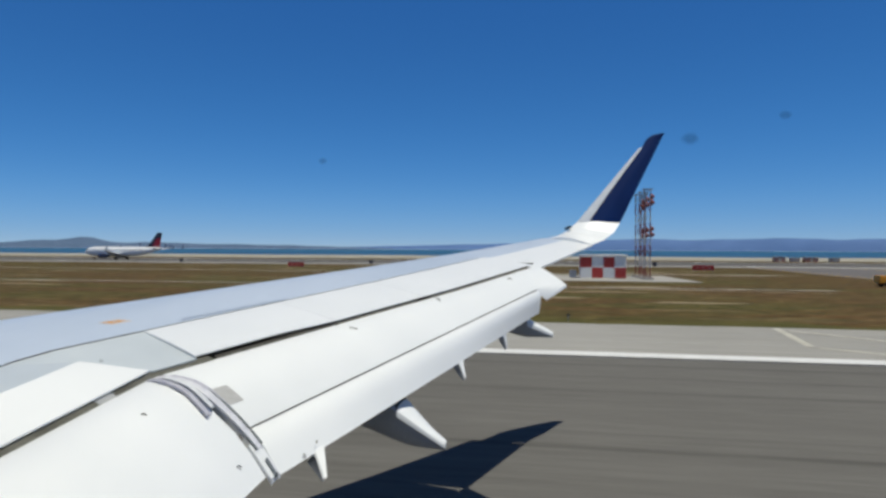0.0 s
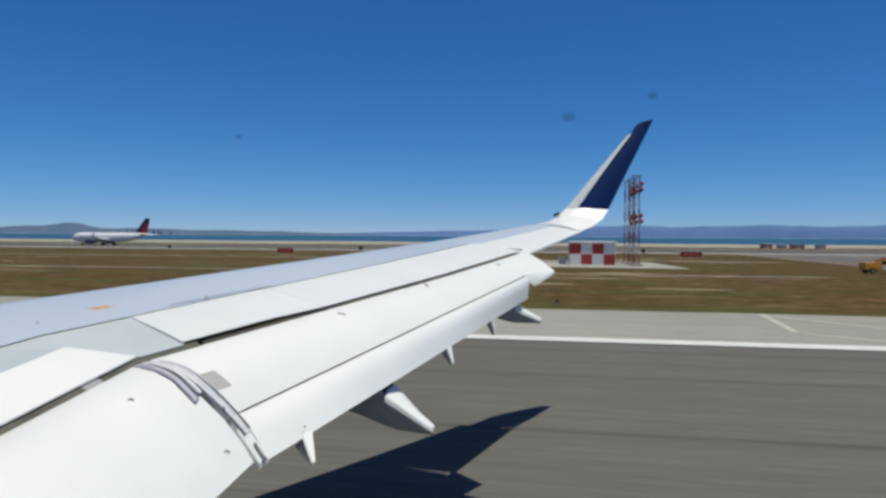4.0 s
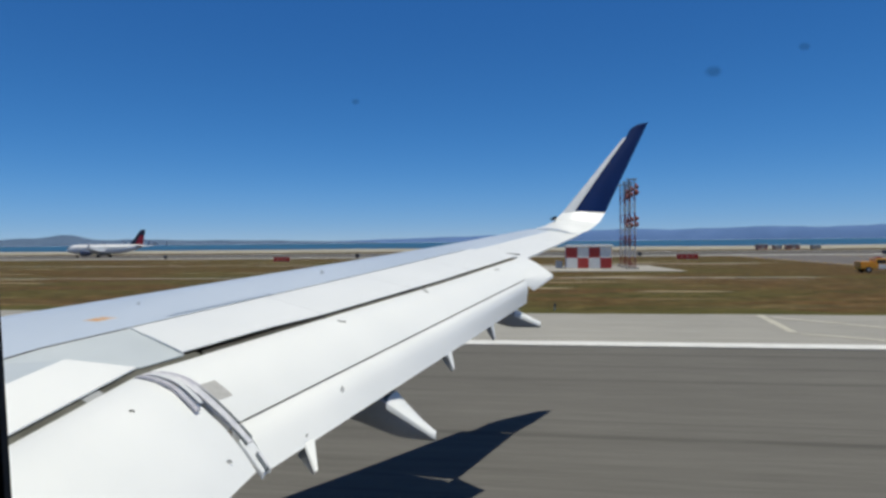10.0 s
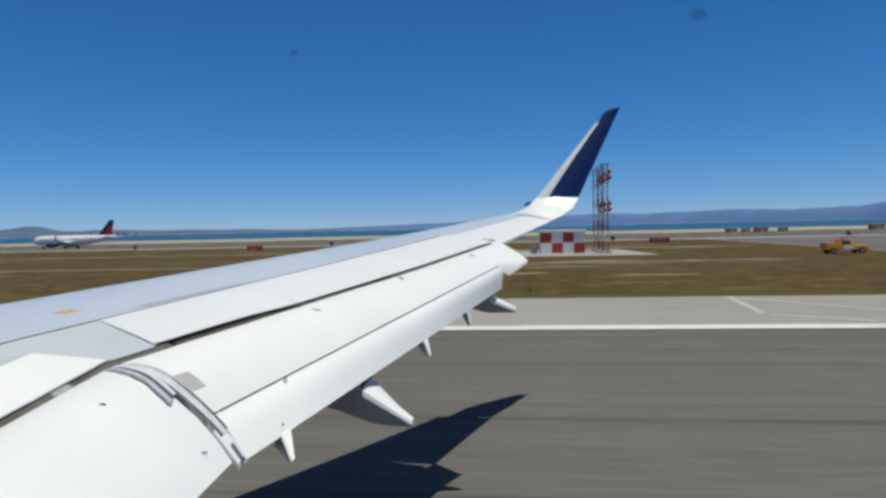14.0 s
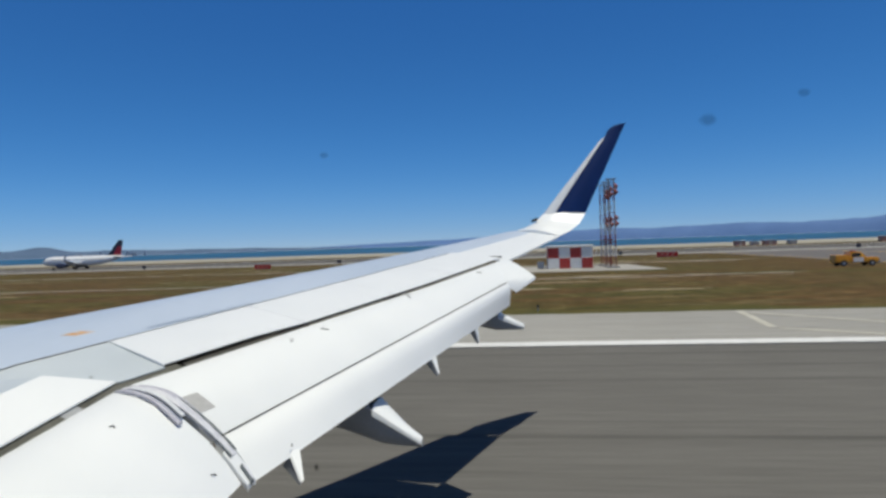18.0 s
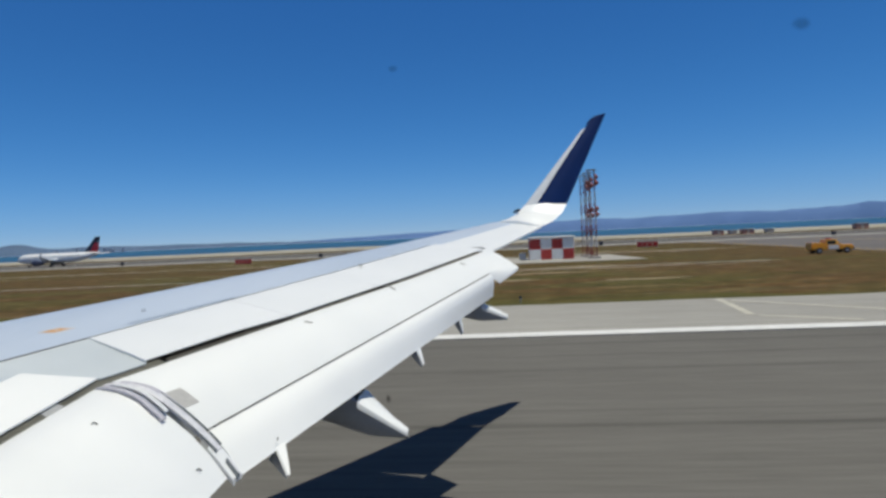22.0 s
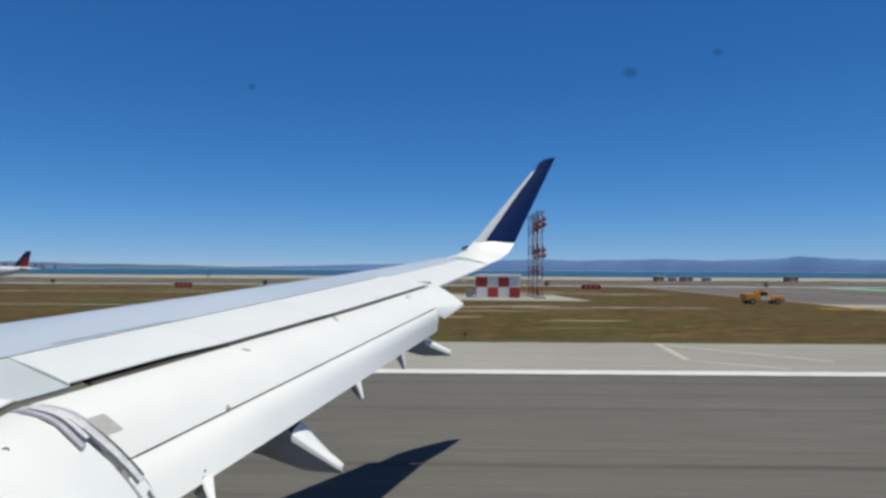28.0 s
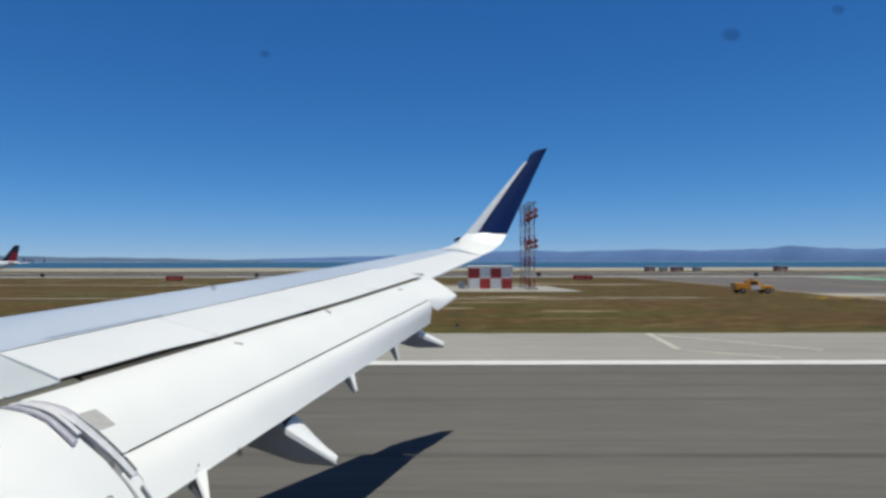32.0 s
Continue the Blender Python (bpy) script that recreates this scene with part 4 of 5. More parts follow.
hole = oval(0.131, 0.205, 0.045)
ray_out = []
for x, z in hole:
    k = min(0.6 / max(abs(x), 1e-6), 0.6 / max(abs(z), 1e-6))
    ray_out.append((x * k, z * k))
rows = [[(x, 0.100, EYE + z) for x, z in ray_out], [(x * 1.22, 0.100, EYE + z * 1.15) for x, z in hole], [(x * 1.10, 0.108, EYE + z * 1.07) for x, z in hole],
        [(x * 1.04, 0.118, EYE + z * 1.03) for x, z in hole], [(x * 1.10, 0.130, EYE + z * 1.06) for x, z in hole], [(x * 1.6, 0.19, EYE + z * 1.5) for x, z in hole], [(x, 0.19, EYE + z) for x, z in ray_out]]
part("lining", grid([r + r[:1] for r in rows]), LINING, cabin, "grey moulded window lining")
part("window_gasket", grid([[(x * s, y, EYE + z * s) for x, z in hole + hole[:1]] for s, y in ((1.04, 0.116), (1.0, 0.119), (1.0, 0.121), (1.06, 0.126), (1.10, 0.132))]), GASKET, cabin, "dark rubber window gasket")
pane = part("pane", flat([(x * 1.035, z * 1.03) for x, z in hole], 0.0), ACRYLIC, cabin, "clear acrylic pane with a few dirt specks")
pane.data.transform(Matrix(((1, 0, 0, 0), (0, 0, -1, 0.124), (0, 1, 0, EYE), (0, 0, 0, 1))))
pane.visible_shadow = False
for x, z, r, tall in ((-0.035, 0.030, 0.0010, 0.8), (0.039, 0.033, 0.0018, 0.8), (0.056, 0.037, 0.0012, 0.8), (-0.043, -0.007, 0.0006, 1.0), (-0.087, -0.014, 0.0006, 0.8), (-0.0388, -0.0327, 0.0005, 1.9)):
    bm = bmesh.new()
    bm.faces.new([bm.verts.new((x + r * (1 + 0.25 * math.sin(3 * a + x * 900)) * math.cos(a), 0.1235, EYE + z + r * tall * math.sin(a))) for a in (i * math.pi / 7 for i in range(14))])
    part("dirt_speck", bm, GRIT if tall > 1 else SMEAR, pane, "small dark dirt speck").visible_shadow = False
# fuselage tube that closes the cabin behind the camera
def hull(r, y0, x0, x1, lo, hi, n=48):
    rows = []
    for k in range(n + 1):
        t = radians(lerp(lo, hi, k / n))
        rows.append([(x, y0 + r * math.cos(t), EYE + r * math.sin(t)) for x in (x0, (x0 + x1) / 2, x1)])
    return grid(rows)


fuselage = tagged(empty("fuselage_section", (-4, -1.535, EYE - 1.9)), "white airliner fuselage section round the cabin", "fuselage", kind="structure")
part("outer_skin", hull(1.84, -1.535, -11.0, 3.0, 19.0, 341.0), LIVERY, fuselage, "white painted outer skin", smooth=True)
part("cabin_lining", hull(1.77, -1.535, -11.0, 3.0, 19.5, 340.5), LINING, fuselage, smooth=True)
for x0, x1 in ((-11.0, -0.6), (0.6, 3.0)):
    part("window_belt", box(x0, x1, 0.100, 0.205, EYE - 0.6, EYE + 0.6), LIVERY, fuselage)
for x in (-11.0, 3.0):
    disc = bmesh.new()
    disc.faces.new([disc.verts.new((x, -1.535 + 1.84 * math.cos(t), EYE + 1.84 * math.sin(t))) for t in (2 * math.pi * k / 48 for k in range(48))])
    r = bmesh.ops.extrude_face_region(disc, geom=list(disc.faces))
    for v in r["geom"]:
        if isinstance(v, bmesh.types.BMVert):
            v.co.x += 0.03 if x > 0 else -0.03
    part("end_bulkhead", disc, LINING, fuselage)
part("cabin_floor", box(-10.98, 2.98, -3.0, -0.1, EYE - 1.2, EYE - 1.1), LINING, fuselage)

# ---------------------------------------------------------------- the other airliner on the far runway
def airliner(at):
    """An airliner whose nose points to -x; the origin lies on the ground below its middle."""
    ox, oy, oz = at
    root = tagged(empty("airliner", at), "white twin-engine airliner with a red and dark tail on its wheels", "airliner")

    def P(x, y, z):
        return Vector((ox + x, oy + y, oz + z))
    L = 37.6
    rows = []
    for s, r, dz in ((0.0, 0.12, -0.45), (0.008, 0.55, -0.40), (0.025, 1.02, -0.28), (0.05, 1.45, -0.14), (0.085, 1.80, -0.04), (0.13, 1.97, 0), (0.30, 1.98, 0), (0.50, 1.98, 0), (0.64, 1.98, 0), (0.72, 1.88, 0.10), (0.80, 1.58, 0.38), (0.88, 1.12, 0.78), (0.95, 0.66, 1.15), (1.0, 0.28, 1.40)):
        rows.append([P(-L * 0.46 + L * s, r * math.cos(a), 3.55 + dz + r * 1.03 * math.sin(a)) for a in (2 * math.pi * k / 24 for k in range(24))])
    body = part("fuselage", grid(rows, close=True, caps=True), LIVERY, root, "white fuselage", smooth=True)
    x0 = -L * 0.46
    for i in range(40):
        if i == 16:
            continue
        x = ox + x0 + 5.2 + i * 0.62
        part("cabin_window", box(x, x + 0.24, oy - 1.995, oy - 1.955, oz + 3.98, oz + 4.30), GLASS_DARK, root)
    ck = bmesh.new()
    for y in (-1, 1):
        box(x0 + 1.45, x0 + 2.35, y * 1.12 - 0.12, y * 1.12 + 0.12, 4.05, 4.42, 0.03, ck)
    box(x0 + 1.25, x0 + 1.6, -0.9, 0.9, 4.05, 4.4, 0.03, ck)
    bmesh.ops.translate(ck, vec=(ox, oy, oz), verts=ck.verts)
    part("cockpit_window", ck, GLASS_DARK, root)
    for sg in (-1, 1):
        rows = []
        for s, le, ch, z, th in ((0.0, -3.6, 6.6, 2.35, 0.75), (0.33, -0.2, 3.9, 2.72, 0.42), (0.66, 3.1, 2.6, 3.25, 0.24), (0.97, 5.9, 1.5, 3.75, 0.13), (1.0, 6.35, 1.25, 4.05, 0.09), (1.025, 7.4, 0.55, 5.9, 0.05)):
            y = sg * (1.5 + 15.6 * s)
            rows.append([P(le + ch * u - 1.0, y, z + w * th) for u, w in ((0, 0), (0.12, 0.5), (0.4, 0.62), (0.75, 0.3), (1, 0), (0.7, -0.18), (0.35, -0.38), (0.1, -0.32))])
        part("wing", grid(rows, close=True, caps=True), LIVERY, root, "white swept wing with winglet", smooth=True)
        rows = [[P(22.0 - 5.2 + 1.0 + le + ch * u, sg * y, z + w * th) for u, w in ((0, 0), (0.2, 0.5), (0.6, 0.4), (1, 0), (0.6, -0.4), (0.2, -0.5))] for le, ch, y, z, th in ((-1.6, 3.6, 0.5, 4.5, 0.36), (1.9, 1.5, 6.1, 5.05, 0.14))]
        part("tailplane", grid(rows, close=True, caps=True), LIVERY, root)
        rows = [[P(x - 1.5, sg * 5.75 + r * math.cos(a), 1.72 + r * math.sin(a)) for a in (2 * math.pi * k / 18 for k in range(18))] for x, r in ((-4.6, 0.92), (-4.4, 1.08), (-3.4, 1.17), (-2.0, 1.12), (-0.6, 0.88), (0.5, 0.55))]
        eng = part("engine", grid(rows, close=True, caps=True), ENGINE, root, "dark engine nacelle", smooth=True)
        part("pylon", grid([[P(x - 1.5, sg * 5.75 - 0.14, z), P(x - 1.5, sg * 5.75 + 0.14, z), P(x - 1.5, sg * 5.75 + 0.14, z2), P(x - 1.5, sg * 5.75 - 0.14, z2)] for x, z, z2 in ((-3.4, 2.6, 2.9), (0.8, 2.0, 3.05))], close=True, caps=True), LIVERY, eng)
        leg = part("main_gear", tube([P(0.6, sg * 3.8, 2.4), P(0.6, sg * 3.8, 0.55)], 0.13, 8), STEEL, root)
        for w in (-0.45, 0.45):
            part("wheel", tube([P(0.6, sg * 3.8 + w - 0.18, 0.58), P(0.6, sg * 3.8 + w + 0.18, 0.58)], 0.58, 16), RUBBER, leg)
    leg = part("nose_gear", tube([P(x0 + 5.0, 0, 2.0), P(x0 + 5.0, 0, 0.4)], 0.1, 8), STEEL, root)
    for w in (-0.25, 0.25):
        part("wheel", tube([P(x0 + 5.0, w - 0.11, 0.4), P(x0 + 5.0, w + 0.11, 0.4)], 0.4, 16), RUBBER, leg)

    def fin(t0, t1, u0, u1, material, name, label, grow=1.0):
        rows = []
        for k in range(5):
            t = lerp(t0, t1, k / 4)
            fx, rx, fz = lerp(12.9, 18.2, t), lerp(19.0, 20.3, t), lerp(5.3, 11.8, t)
            th = lerp(0.26, 0.10, t) * grow
            lo, hi = lerp(fx, rx, u0), lerp(fx, rx, u1)
            rows.append([P(lo, -th * 0.6, fz), P((lo + hi) / 2, -th, fz), P(hi, -th * 0.5, fz), P(hi, th * 0.5, fz), P((lo + hi) / 2, th, fz), P(lo, th * 0.6, fz)])
        return part(name, grid(rows, close=True, caps=True), material, root, label)
    fin(0.0, 1.0, 0.0, 0.42, TAIL_DARK, "fin", "dark blue fin")
    fin(0.62, 1.0, 0.42, 1.0, TAIL_DARK, "fin_top", "dark blue fin top")
    fin(0.0, 0.62, 0.42, 1.0, TAIL_RED, "rudder", "red rudder")
    root.scale = (0.88, 0.88, 0.88)
    return root


airliner((-166.0, 227.0, 0.03))

# ---------------------------------------------------------------- checkered hut and lattice mast on their pad
thing("hut_pad", flat([(-4, 97), (21, 97), (19, 119), (-2, 119)], 0.004, thick=0.06), CONCRETE, "pale concrete pad round a small hut", "pad", kind="structure")


def hut(x0, x1, y0, y1, z0, h):
    root = tagged(empty("equipment_hut", ((x0 + x1) / 2, (y0 + y1) / 2, z0)), "red and white checkered airfield equipment hut", "hut")
    part("core", box(x0 + 0.05, x1 - 0.05, y0 + 0.05, y1 - 0.05, z0, z0 + h), WHITE, root)
    n = 4
    w = (x1 - x0) / n
    for i in range(n):
        for j in range(2):
            m = RED if (i + j) % 2 else WHITE
            for y, o in ((y0, -0.03), (y1, 0.0)):
                part("panel", box(x0 + i * w + 0.01, x0 + (i + 1) * w - 0.01, y + o, y + o + 0.05, z0 + j * h / 2, z0 + (j + 1) * h / 2 - 0.01), m, root)
    for x in (x0, x1):
        for i in range(3):
            for j in range(2):
                d = (y1 - y0) / 3
                part("panel", box(x - 0.03, x + 0.03, y0 + i * d + 0.06, y0 + (i + 1) * d - 0.02, z0 + j * h / 2, z0 + (j + 1) * h / 2 - 0.01), RED if (i + j) % 2 else WHITE, root)
    part("roof", box(x0 - 0.25, x1 + 0.25, y0 - 0.25, y1 + 0.25, z0 + h, z0 + h + 0.42, 0.14), WHITE, root, "overhanging white roof")
    part("door", box(x0 + 1.7, x0 + 2.6, y1 + 0.05, y1 + 0.10, z0 + 0.05, z0 + 2.05), WHITE, root, "plain white door")
    return root


hut(4.4, 11.6, 107.5, 112.0, 0.064, 3.4)
thing("generator", box(2.7, 3.8, 108.2, 109.6, 0.064, 1.25, 0.08), STEEL, "grey metal generator box beside the hut", "generator")


def mast(x, y, z0, h, w):
    root = tagged(empty("lattice_mast", (x, y, z0)), "red and white steel lattice mast with round antennas", "mast", group="antenna masts")
    n = 8
    step = h / n
    corners = [(-w / 2, -w / 2), (w / 2, -w / 2), (w / 2, w / 2), (-w / 2, w / 2)]
    for i in range(n):
        m = MAST_RED if i % 2 == 0 else MAST_WHITE
        z = z0 + i * step
        for k, (a, b) in enumerate(corners):
            part("leg", tube([(x + a, y + b, z), (x + a, y + b, z + step)], 0.042, 6), m, root)
            c, d = corners[(k + 1) % 4]
            bm = tube([(x + a, y + b, z), (x + c, y + d, z + step)], 0.022, 5)
            tube([(x + c, y + d, z), (x + a, y + b, z + step)], 0.022, 5, bm)
            tube([(x + a, y + b, z + step), (x + c, y + d, z + step)], 0.024, 5, bm)
            part("brace", bm, m, root)
    for z, r in ((h - 1.6, 0.62), (h * 0.53, 0.55)):
        for k in (-1, 1):
            part("antenna", tube([(x + 0.45, y + k * 0.12, z0 + z + k * 0.45), (x + 0.75, y + k * 0.12, z0 + z + k * 0.45), (x + 1.1, y + k * 0.12, z0 + z + k * 0.45)], [r * 0.9, r * 0.75, r * 0.2], 12), MAST_RED, root, "round dark red antenna drum")
    part("platform", box(x - w * 0.8, x + w * 0.8, y - w * 0.8, y + w * 0.8, z0 + h - 0.05, z0 + h + 0.05), STEEL, root)
    part("footing", box(x - w, x + w, y - w, y + w, z0, z0 + 0.3, 0.04), CONCRETE, root)
    return root


for y in (104.5, 109.8, 115.1):
    mast(14.4, y, 0.064, 14.0, 0.95)

# ---------------------------------------------------------------- truck, signs, sheds, lamps
def truck(x, y):
    root = tagged(empty("pickup_truck", (x, y, 0.0)), "orange airfield pickup truck standing by the taxiway", "pickup truck")
    part("body", box(x - 2.7, x + 2.7, y - 0.95, y + 0.95, 0.5, 1.12, 0.12), TRUCK, root)
    rows = [[(x - 0.9, y + s * 0.9, 1.1), (x - 0.75, y + s * 0.78, 1.85), (x + 0.45, y + s * 0.78, 1.85), (x + 1.15, y + s * 0.9, 1.1)] for s in (-1, 1)]
    part("cab", grid(rows, close=True, caps=True), TRUCK, root)
    part("side_window", box(x - 0.65, x + 0.40, y - 0.90, y - 0.80, 1.2, 1.72, 0.03), GLASS_DARK, root)
    part("door", box(x - 0.55, x + 0.75, y - 0.975, y - 0.945, 0.55, 1.12, 0.02), WHITE, root, "white door panel")
    part("load_bed", box(x - 2.68, x - 0.95, y - 0.85, y + 0.85, 1.1, 1.45, 0.04), TRUCK, root)
    part("light_bar", box(x - 0.3, x + 0.0, y - 0.6, y + 0.6, 1.86, 2.02, 0.04), RED, root, "red roof light bar")
    part("bumper", box(x + 2.66, x + 2.82, y - 0.9, y + 0.9, 0.42, 0.68, 0.04), STEEL, root)
    for dx in (-1.75, 1.75):
        for s in (-1, 1):
            w = part("wheel", tube([(x + dx, y + s * 0.95 - 0.12, 0.40), (x + dx, y + s * 0.95 + 0.12, 0.40)], 0.40, 16), RUBBER, root)
            part("rim", tube([(x + dx, y + s * 1.075, 0.40), (x + dx, y + s * 1.085, 0.40)], 0.22, 12), STEEL, w)
    return root


truck(44.0, 92.0)


def board(x, y, w):
    root = tagged(empty("airfield_sign", (x, y, 0)), "low red airfield guidance sign in the grass", "airfield sign", group="airfield signs")
    part("panel", box(x - w / 2, x + w / 2, y - 0.12, y + 0.12, 0.25, 1.25, 0.03), SIGN_RED, root)
    part("frame", box(x - w / 2 - 0.06, x + w / 2 + 0.06, y - 0.08, y + 0.08, 0.2, 0.25), STEEL, root)
    for dx in (-w / 2 + 0.3, 0, w / 2 - 0.3):
        part("leg", tube([(x + dx, y, 0), (x + dx, y, 0.25)], 0.05, 6), STEEL, root)
    for dx in (-0.25, 0.0, 0.25):
        part("letter_bar", box(x + dx * w - 0.22, x + dx * w + 0.22, y - 0.135, y - 0.122, 0.6, 0.9), BRICKRED, root)
    return root


board(33.0, 152, 4.6)
board(-62.0, 150, 4.0)


def shed(x, y, w, h, m, label):
    root = tagged(empty("shed", (x, y, 0)), label, "shed", group="sheds by the shore")
    part("wall", box(x - w / 2, x + w / 2, y - 1.6, y + 1.6, 0, h, 0.05), m, root)
    part("roof", box(x - w / 2 - 0.2, x + w / 2 + 0.2, y - 1.8, y + 1.8, h, h + 0.2, 0.05), WHITE, root)
    part("door", box(x - 0.5, x + 0.5, y - 1.66, y - 1.6, 0, min(2.0, h - 0.2)), BEIGE, root)
    return root


for x, w, h, m in ((92, 4, 2.0, BRICKRED), (98, 3, 1.6, BEIGE), (104, 5, 1.9, BRICKRED), (113, 3, 1.6, BEIGE), (150, 5, 2.2, BRICKRED)):
    shed(x, 287, w, h, m, ("brick-red" if m is BRICKRED else "beige") + " metal equipment shed on the shore road")


def edge_light(x, y):
    root = tagged(empty("runway_lamp", (x, y, 0.0)), "small runway edge lamp on a short post", "runway lamp", group="runway edge lamps")
    part("post", tube([(x, y, 0), (x, y, 0.30)], 0.04, 6), STEEL, root)
    part("lens", tube([(x, y, 0.30), (x, y, 0.42), (x, y, 0.46)], [0.09, 0.08, 0.03], 8), GLASS_DARK, root)
    return root


lamp = edge_light(-60, 43.0)
for i in range(1, 3):
    copy_thing(lamp, pose(-60 + 61 * i, 43.0, 0))
for i in range(9):
    copy_thing(lamp, pose(-220 + 61 * i, 194.5, 0))

def marker(x, y):
    root = tagged(empty("runway_marker", (x, y, 0.0)), "small dark runway marker board on two legs", "marker board", group="runway markers")
    part("panel", box(x - 0.55, x + 0.55, y - 0.08, y + 0.08, 0.3, 1.35, 0.03), TAIL_DARK, root)
    for dx in (-0.35, 0.35):
        part("leg", tube([(x + dx, y, 0), (x + dx, y, 0.3)], 0.04, 6), STEEL, root)
    return root


board_one = marker(-112, 181.5)
for x in (-52, 27, 88):
    copy_thing(board_one, pose(x, 181.5, 0))

# pale old markings on the shoulder
for a, b in (((13.0, 41), (12.2, 33.5)), ((13.4, 40), (19.5, 33.2)), ((12.4, 33.2), (16.0, 30.6)), ((-46, 30), (-44.5, 40))):
    thing("old_marking", ribbon([a, b], 0.42, 0.03), OLD_PAINT, "faded pale marking on the shoulder", "road marking", kind="structure")
# joints of the shoulder slabs
jb = bmesh.new()
for y in (33.5, 37.5):
    ribbon([(-160, y), (160, y)], 0.04, 0.024, jb)
thing("shoulder_joints", jb, UNDER, "dark joints between shoulder slabs", "joints", kind="stuff")

# greener verge along the shoulder and bare straw-coloured patches in the field
rows = [[], [], []]
for i in range(0, 241):
    x = -330 + i * 1.5
    w = max(0.5, 2.6 + 4.4 * noise.noise((x * 0.06, 4.1, 0))) + 1.4 * noise.noise((x * 0.3, 1.7, 0))
    for k, y in enumerate((41.3 + 0.25 * noise.noise((x * 0.5, 0.3, 0)), 41.6 + w * 0.5, 41.6 + w)):
        rows[k].append((x, y, 0.019))
thing("grass_verge", grid(rows), VERGE, "greener grass verge beside the runway shoulder", "grass verge", kind="structure")
rng2 = random.Random(21)


def bare_patch(i, x, y, lx, ly):
    ring = [(x + lx * math.cos(t) * (1 + 0.45 * noise.noise((math.cos(t) * 2, math.sin(t) * 2, i))), y + ly * math.sin(t) * (1 + 0.6 * noise.noise((math.cos(t) * 3, math.sin(t) * 3, i + 50)))) for t in (k * math.pi / 14 for k in range(28))]
    thing("bare_patch", flat(ring, 0.006 + 0.0002 * (i % 60)), STRAW, "dry straw-coloured bare patch in the grass", "bare patch", group="bare patches", kind="structure")


for i in range(120):
    cx, cy = ((-150, 132), (-96, 74), (-60, 140), (-38, 96), (-22, 62), (2, 138), (22, 78), (26, 130), (-120, 104), (-76, 160))[i % 10]
    x, y = rng2.gauss(cx, 15), rng2.gauss(cy, 6)
    if y < 50 or y > 178 or -8 < x < 24 and 94 < y < 124 or x > 36:
        continue
    bare_patch(i, x, y, rng2.uniform(1.2, 7), rng2.uniform(0.25, 1.0))

# curved tyre skids where others turned off
for x0, r in ((30, 26), (38, 30)):
    pts = [(x0 + r * math.sin(a) * 0.55, 13 + r * (1 - math.cos(a)) * 0.75) for a in (i * 0.11 for i in range(4, 15))]
    thing("tyre_skid", ribbon(pts, 0.45, 0.03), SKID, "curved black tyre skid on the runway", "skid mark", group="tyre skids", kind="structure")

# ---------------------------------------------------------------- the bay end of the field, behind the wing: shore, mud flat, light pier
thing("mud_flat", grid([[(x + 9 * noise.noise((y * 0.02, x * 0.05, 1)), y, z) for y in range(-300, 341, 16)] for x, z in ((588, -0.75), (640, -0.80), (700, -0.84), (760, -0.88), (800, -0.93))]), MUD,
      "grey-brown tidal mud flat in shallow water", "mud flat", kind="structure")
thing("algae_strip", grid([[(x + 4 * noise.noise((y * 0.04, 2.2, x)), y, z) for y in range(-300, 341, 10)] for x, z in ((586, -0.70), (594, -0.72), (604, -0.76))]), ALGAE,
      "green algae along the tide line", "algae", kind="structure")
thing("shore_road", ribbon([(556, -300), (556, 300)], 8.5, 0.02), CONCRETE, "pale shore road along the bay end of the field", "road", kind="structure")
thing("shore_road_line", ribbon([(556, -300), (556, 300)], 0.25, 0.03), LINE_WHITE, "thin white centre line of the shore road", "road marking", kind="structure")
rr = random.Random(31)
rocks = bmesh.new()
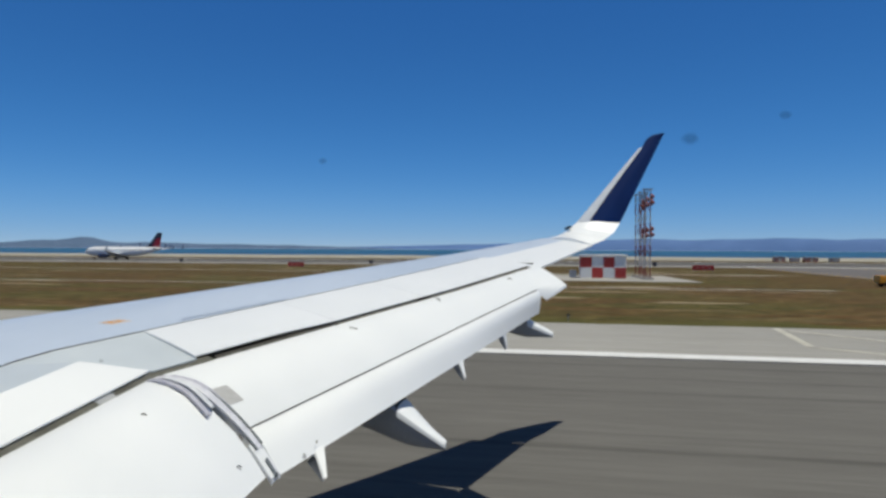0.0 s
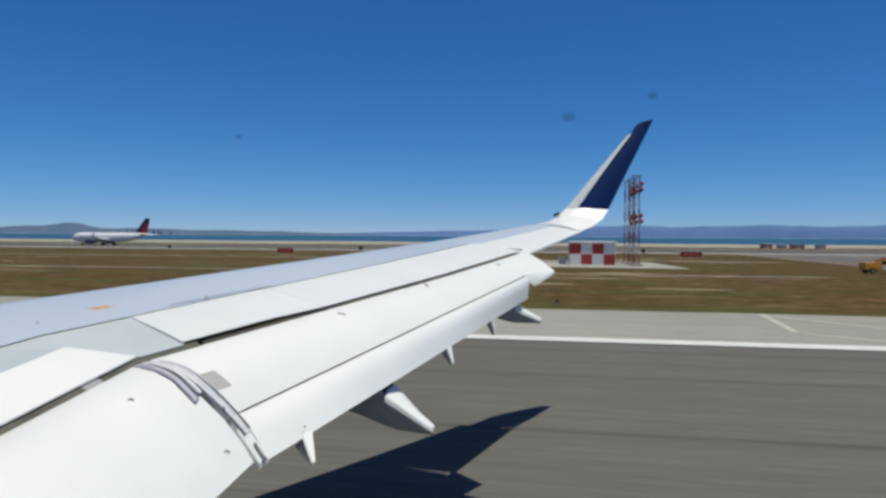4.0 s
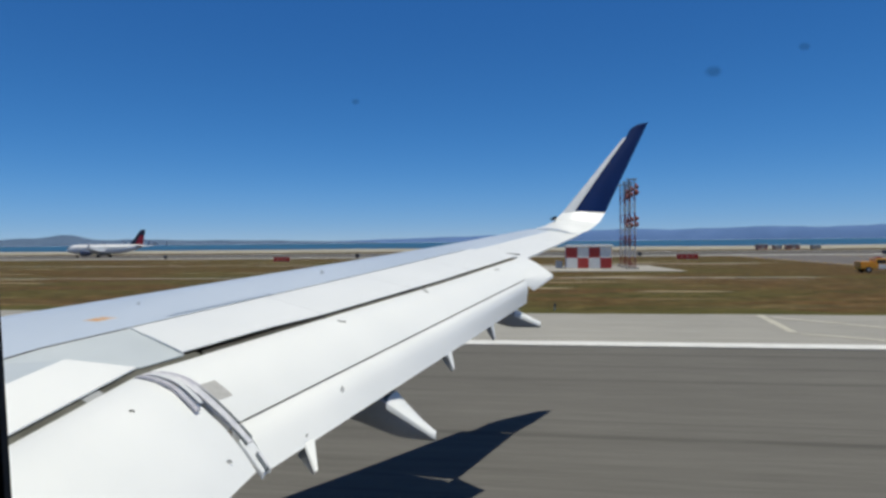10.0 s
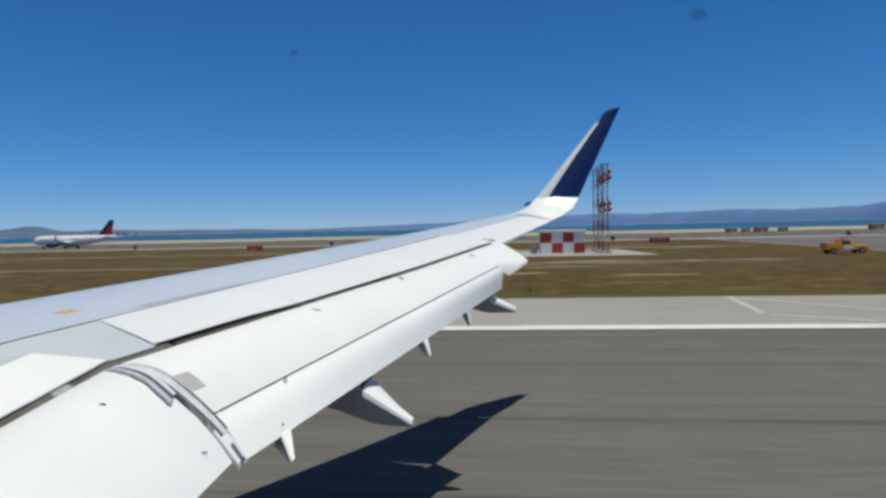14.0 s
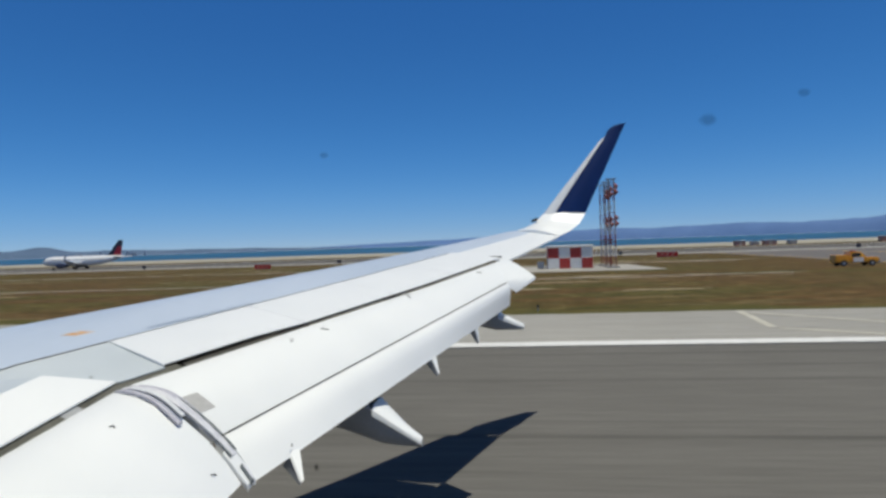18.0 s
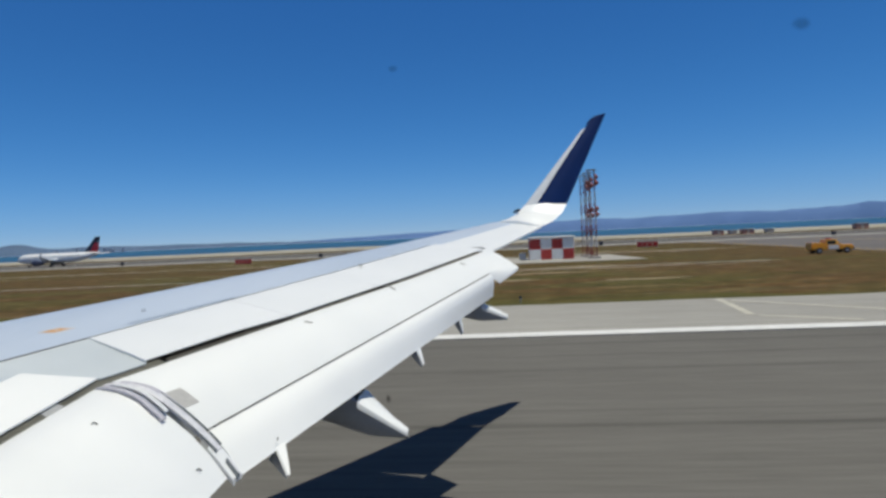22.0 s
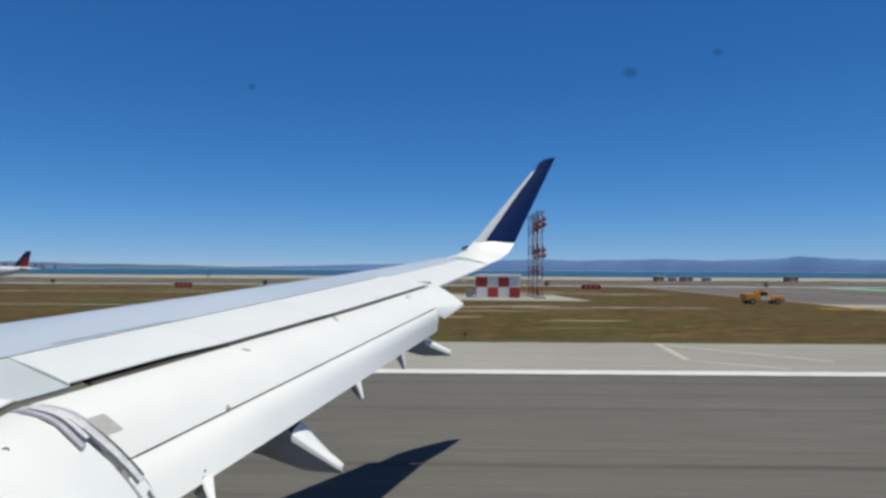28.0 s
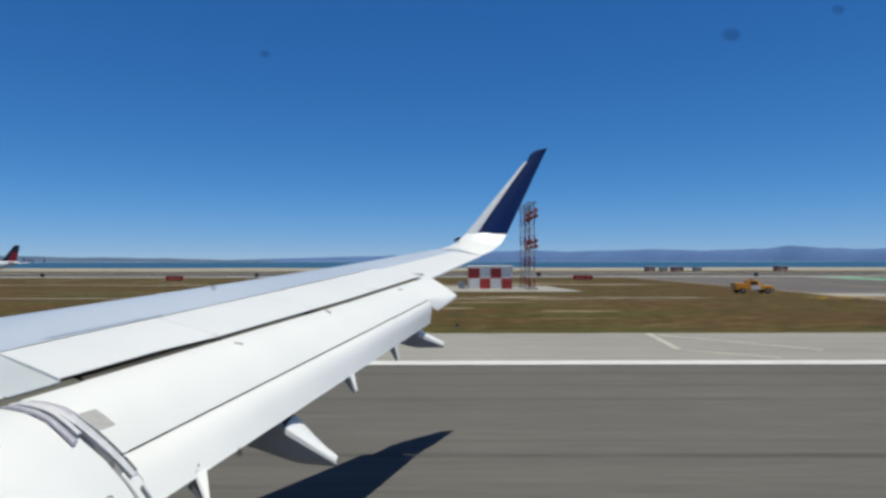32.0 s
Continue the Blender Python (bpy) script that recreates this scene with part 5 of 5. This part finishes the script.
for i in range(1500):
    y = rr.uniform(-120, 320)
    u = rr.random()
    x, z, s = 571 + 15 * u, 0.25 - 1.1 * u, rr.uniform(0.35, 0.9)
    vs = [rocks.verts.new((x + s * dx * rr.uniform(0.6, 1.1), y + s * dy * rr.uniform(0.6, 1.1), z + s * dz * rr.uniform(0.6, 1.0))) for dx, dy, dz in ((1, 0, 0), (-1, 0, 0), (0, 1, 0), (0, -1, 0), (0, 0, 0.8), (0, 0, -0.8))]
    for f in ((0, 2, 4), (2, 1, 4), (1, 3, 4), (3, 0, 4), (2, 0, 5), (1, 2, 5), (3, 1, 5), (0, 3, 5)):
        rocks.faces.new([vs[k] for k in f])
thing("shore_rocks", rocks, ROCK, "loose grey and tan stones of the shore bank", "stones", kind="stuff")

pier = tagged(empty("approach_light_pier", (600, 227, -0.9)), "long wooden approach light pier on piles in the bay", "pier")
PIER_Y, DECK = 227.0, 4.2
for i in range(26):
    x0 = 590 + i * 30
    part("deck", box(x0, x0 + 29.96, PIER_Y - 1.3, PIER_Y + 1.3, DECK, DECK + 0.28), TIMBER, pier)
    for s in (-1, 1):
        part("handrail", tube([(x0, PIER_Y + s * 1.25, DECK + 1.2), (x0 + 29.9, PIER_Y + s * 1.25, DECK + 1.2)], 0.05, 5), RUST, pier)
    for k in range(4):
        x = x0 + 3.75 + k * 7.5
        for s in (-1, 1):
            part("pile", tube([(x, PIER_Y + s * 1.0, -1.4), (x, PIER_Y + s * 1.0, DECK)], 0.2, 7), TIMBER, pier)
        part("pile_cap", box(x - 0.2, x + 0.2, PIER_Y - 1.5, PIER_Y + 1.5, DECK - 0.3, DECK - 0.01), TIMBER, pier)
    x = x0 + 15
    part("light_bar", box(x - 0.25, x + 0.25, PIER_Y - 6.5, PIER_Y + 6.5, DECK + 0.3, DECK + 0.6), RUST, pier, "rust-red cross bar with approach lamps")
    for k in range(5):
        part("approach_lamp", tube([(x, PIER_Y - 6 + 3 * k, DECK + 0.6), (x, PIER_Y - 6 + 3 * k, DECK + 1.0)], [0.12, 0.2], 8), STEEL, pier)
    if i % 2 == 0:
        for s in (-1, 1):
            part("trestle", tube([(x, PIER_Y + s * 6.2, DECK + 0.3), (x + 1.5, PIER_Y + s * 4.0, -1.4)], 0.22, 6), RUST, pier)
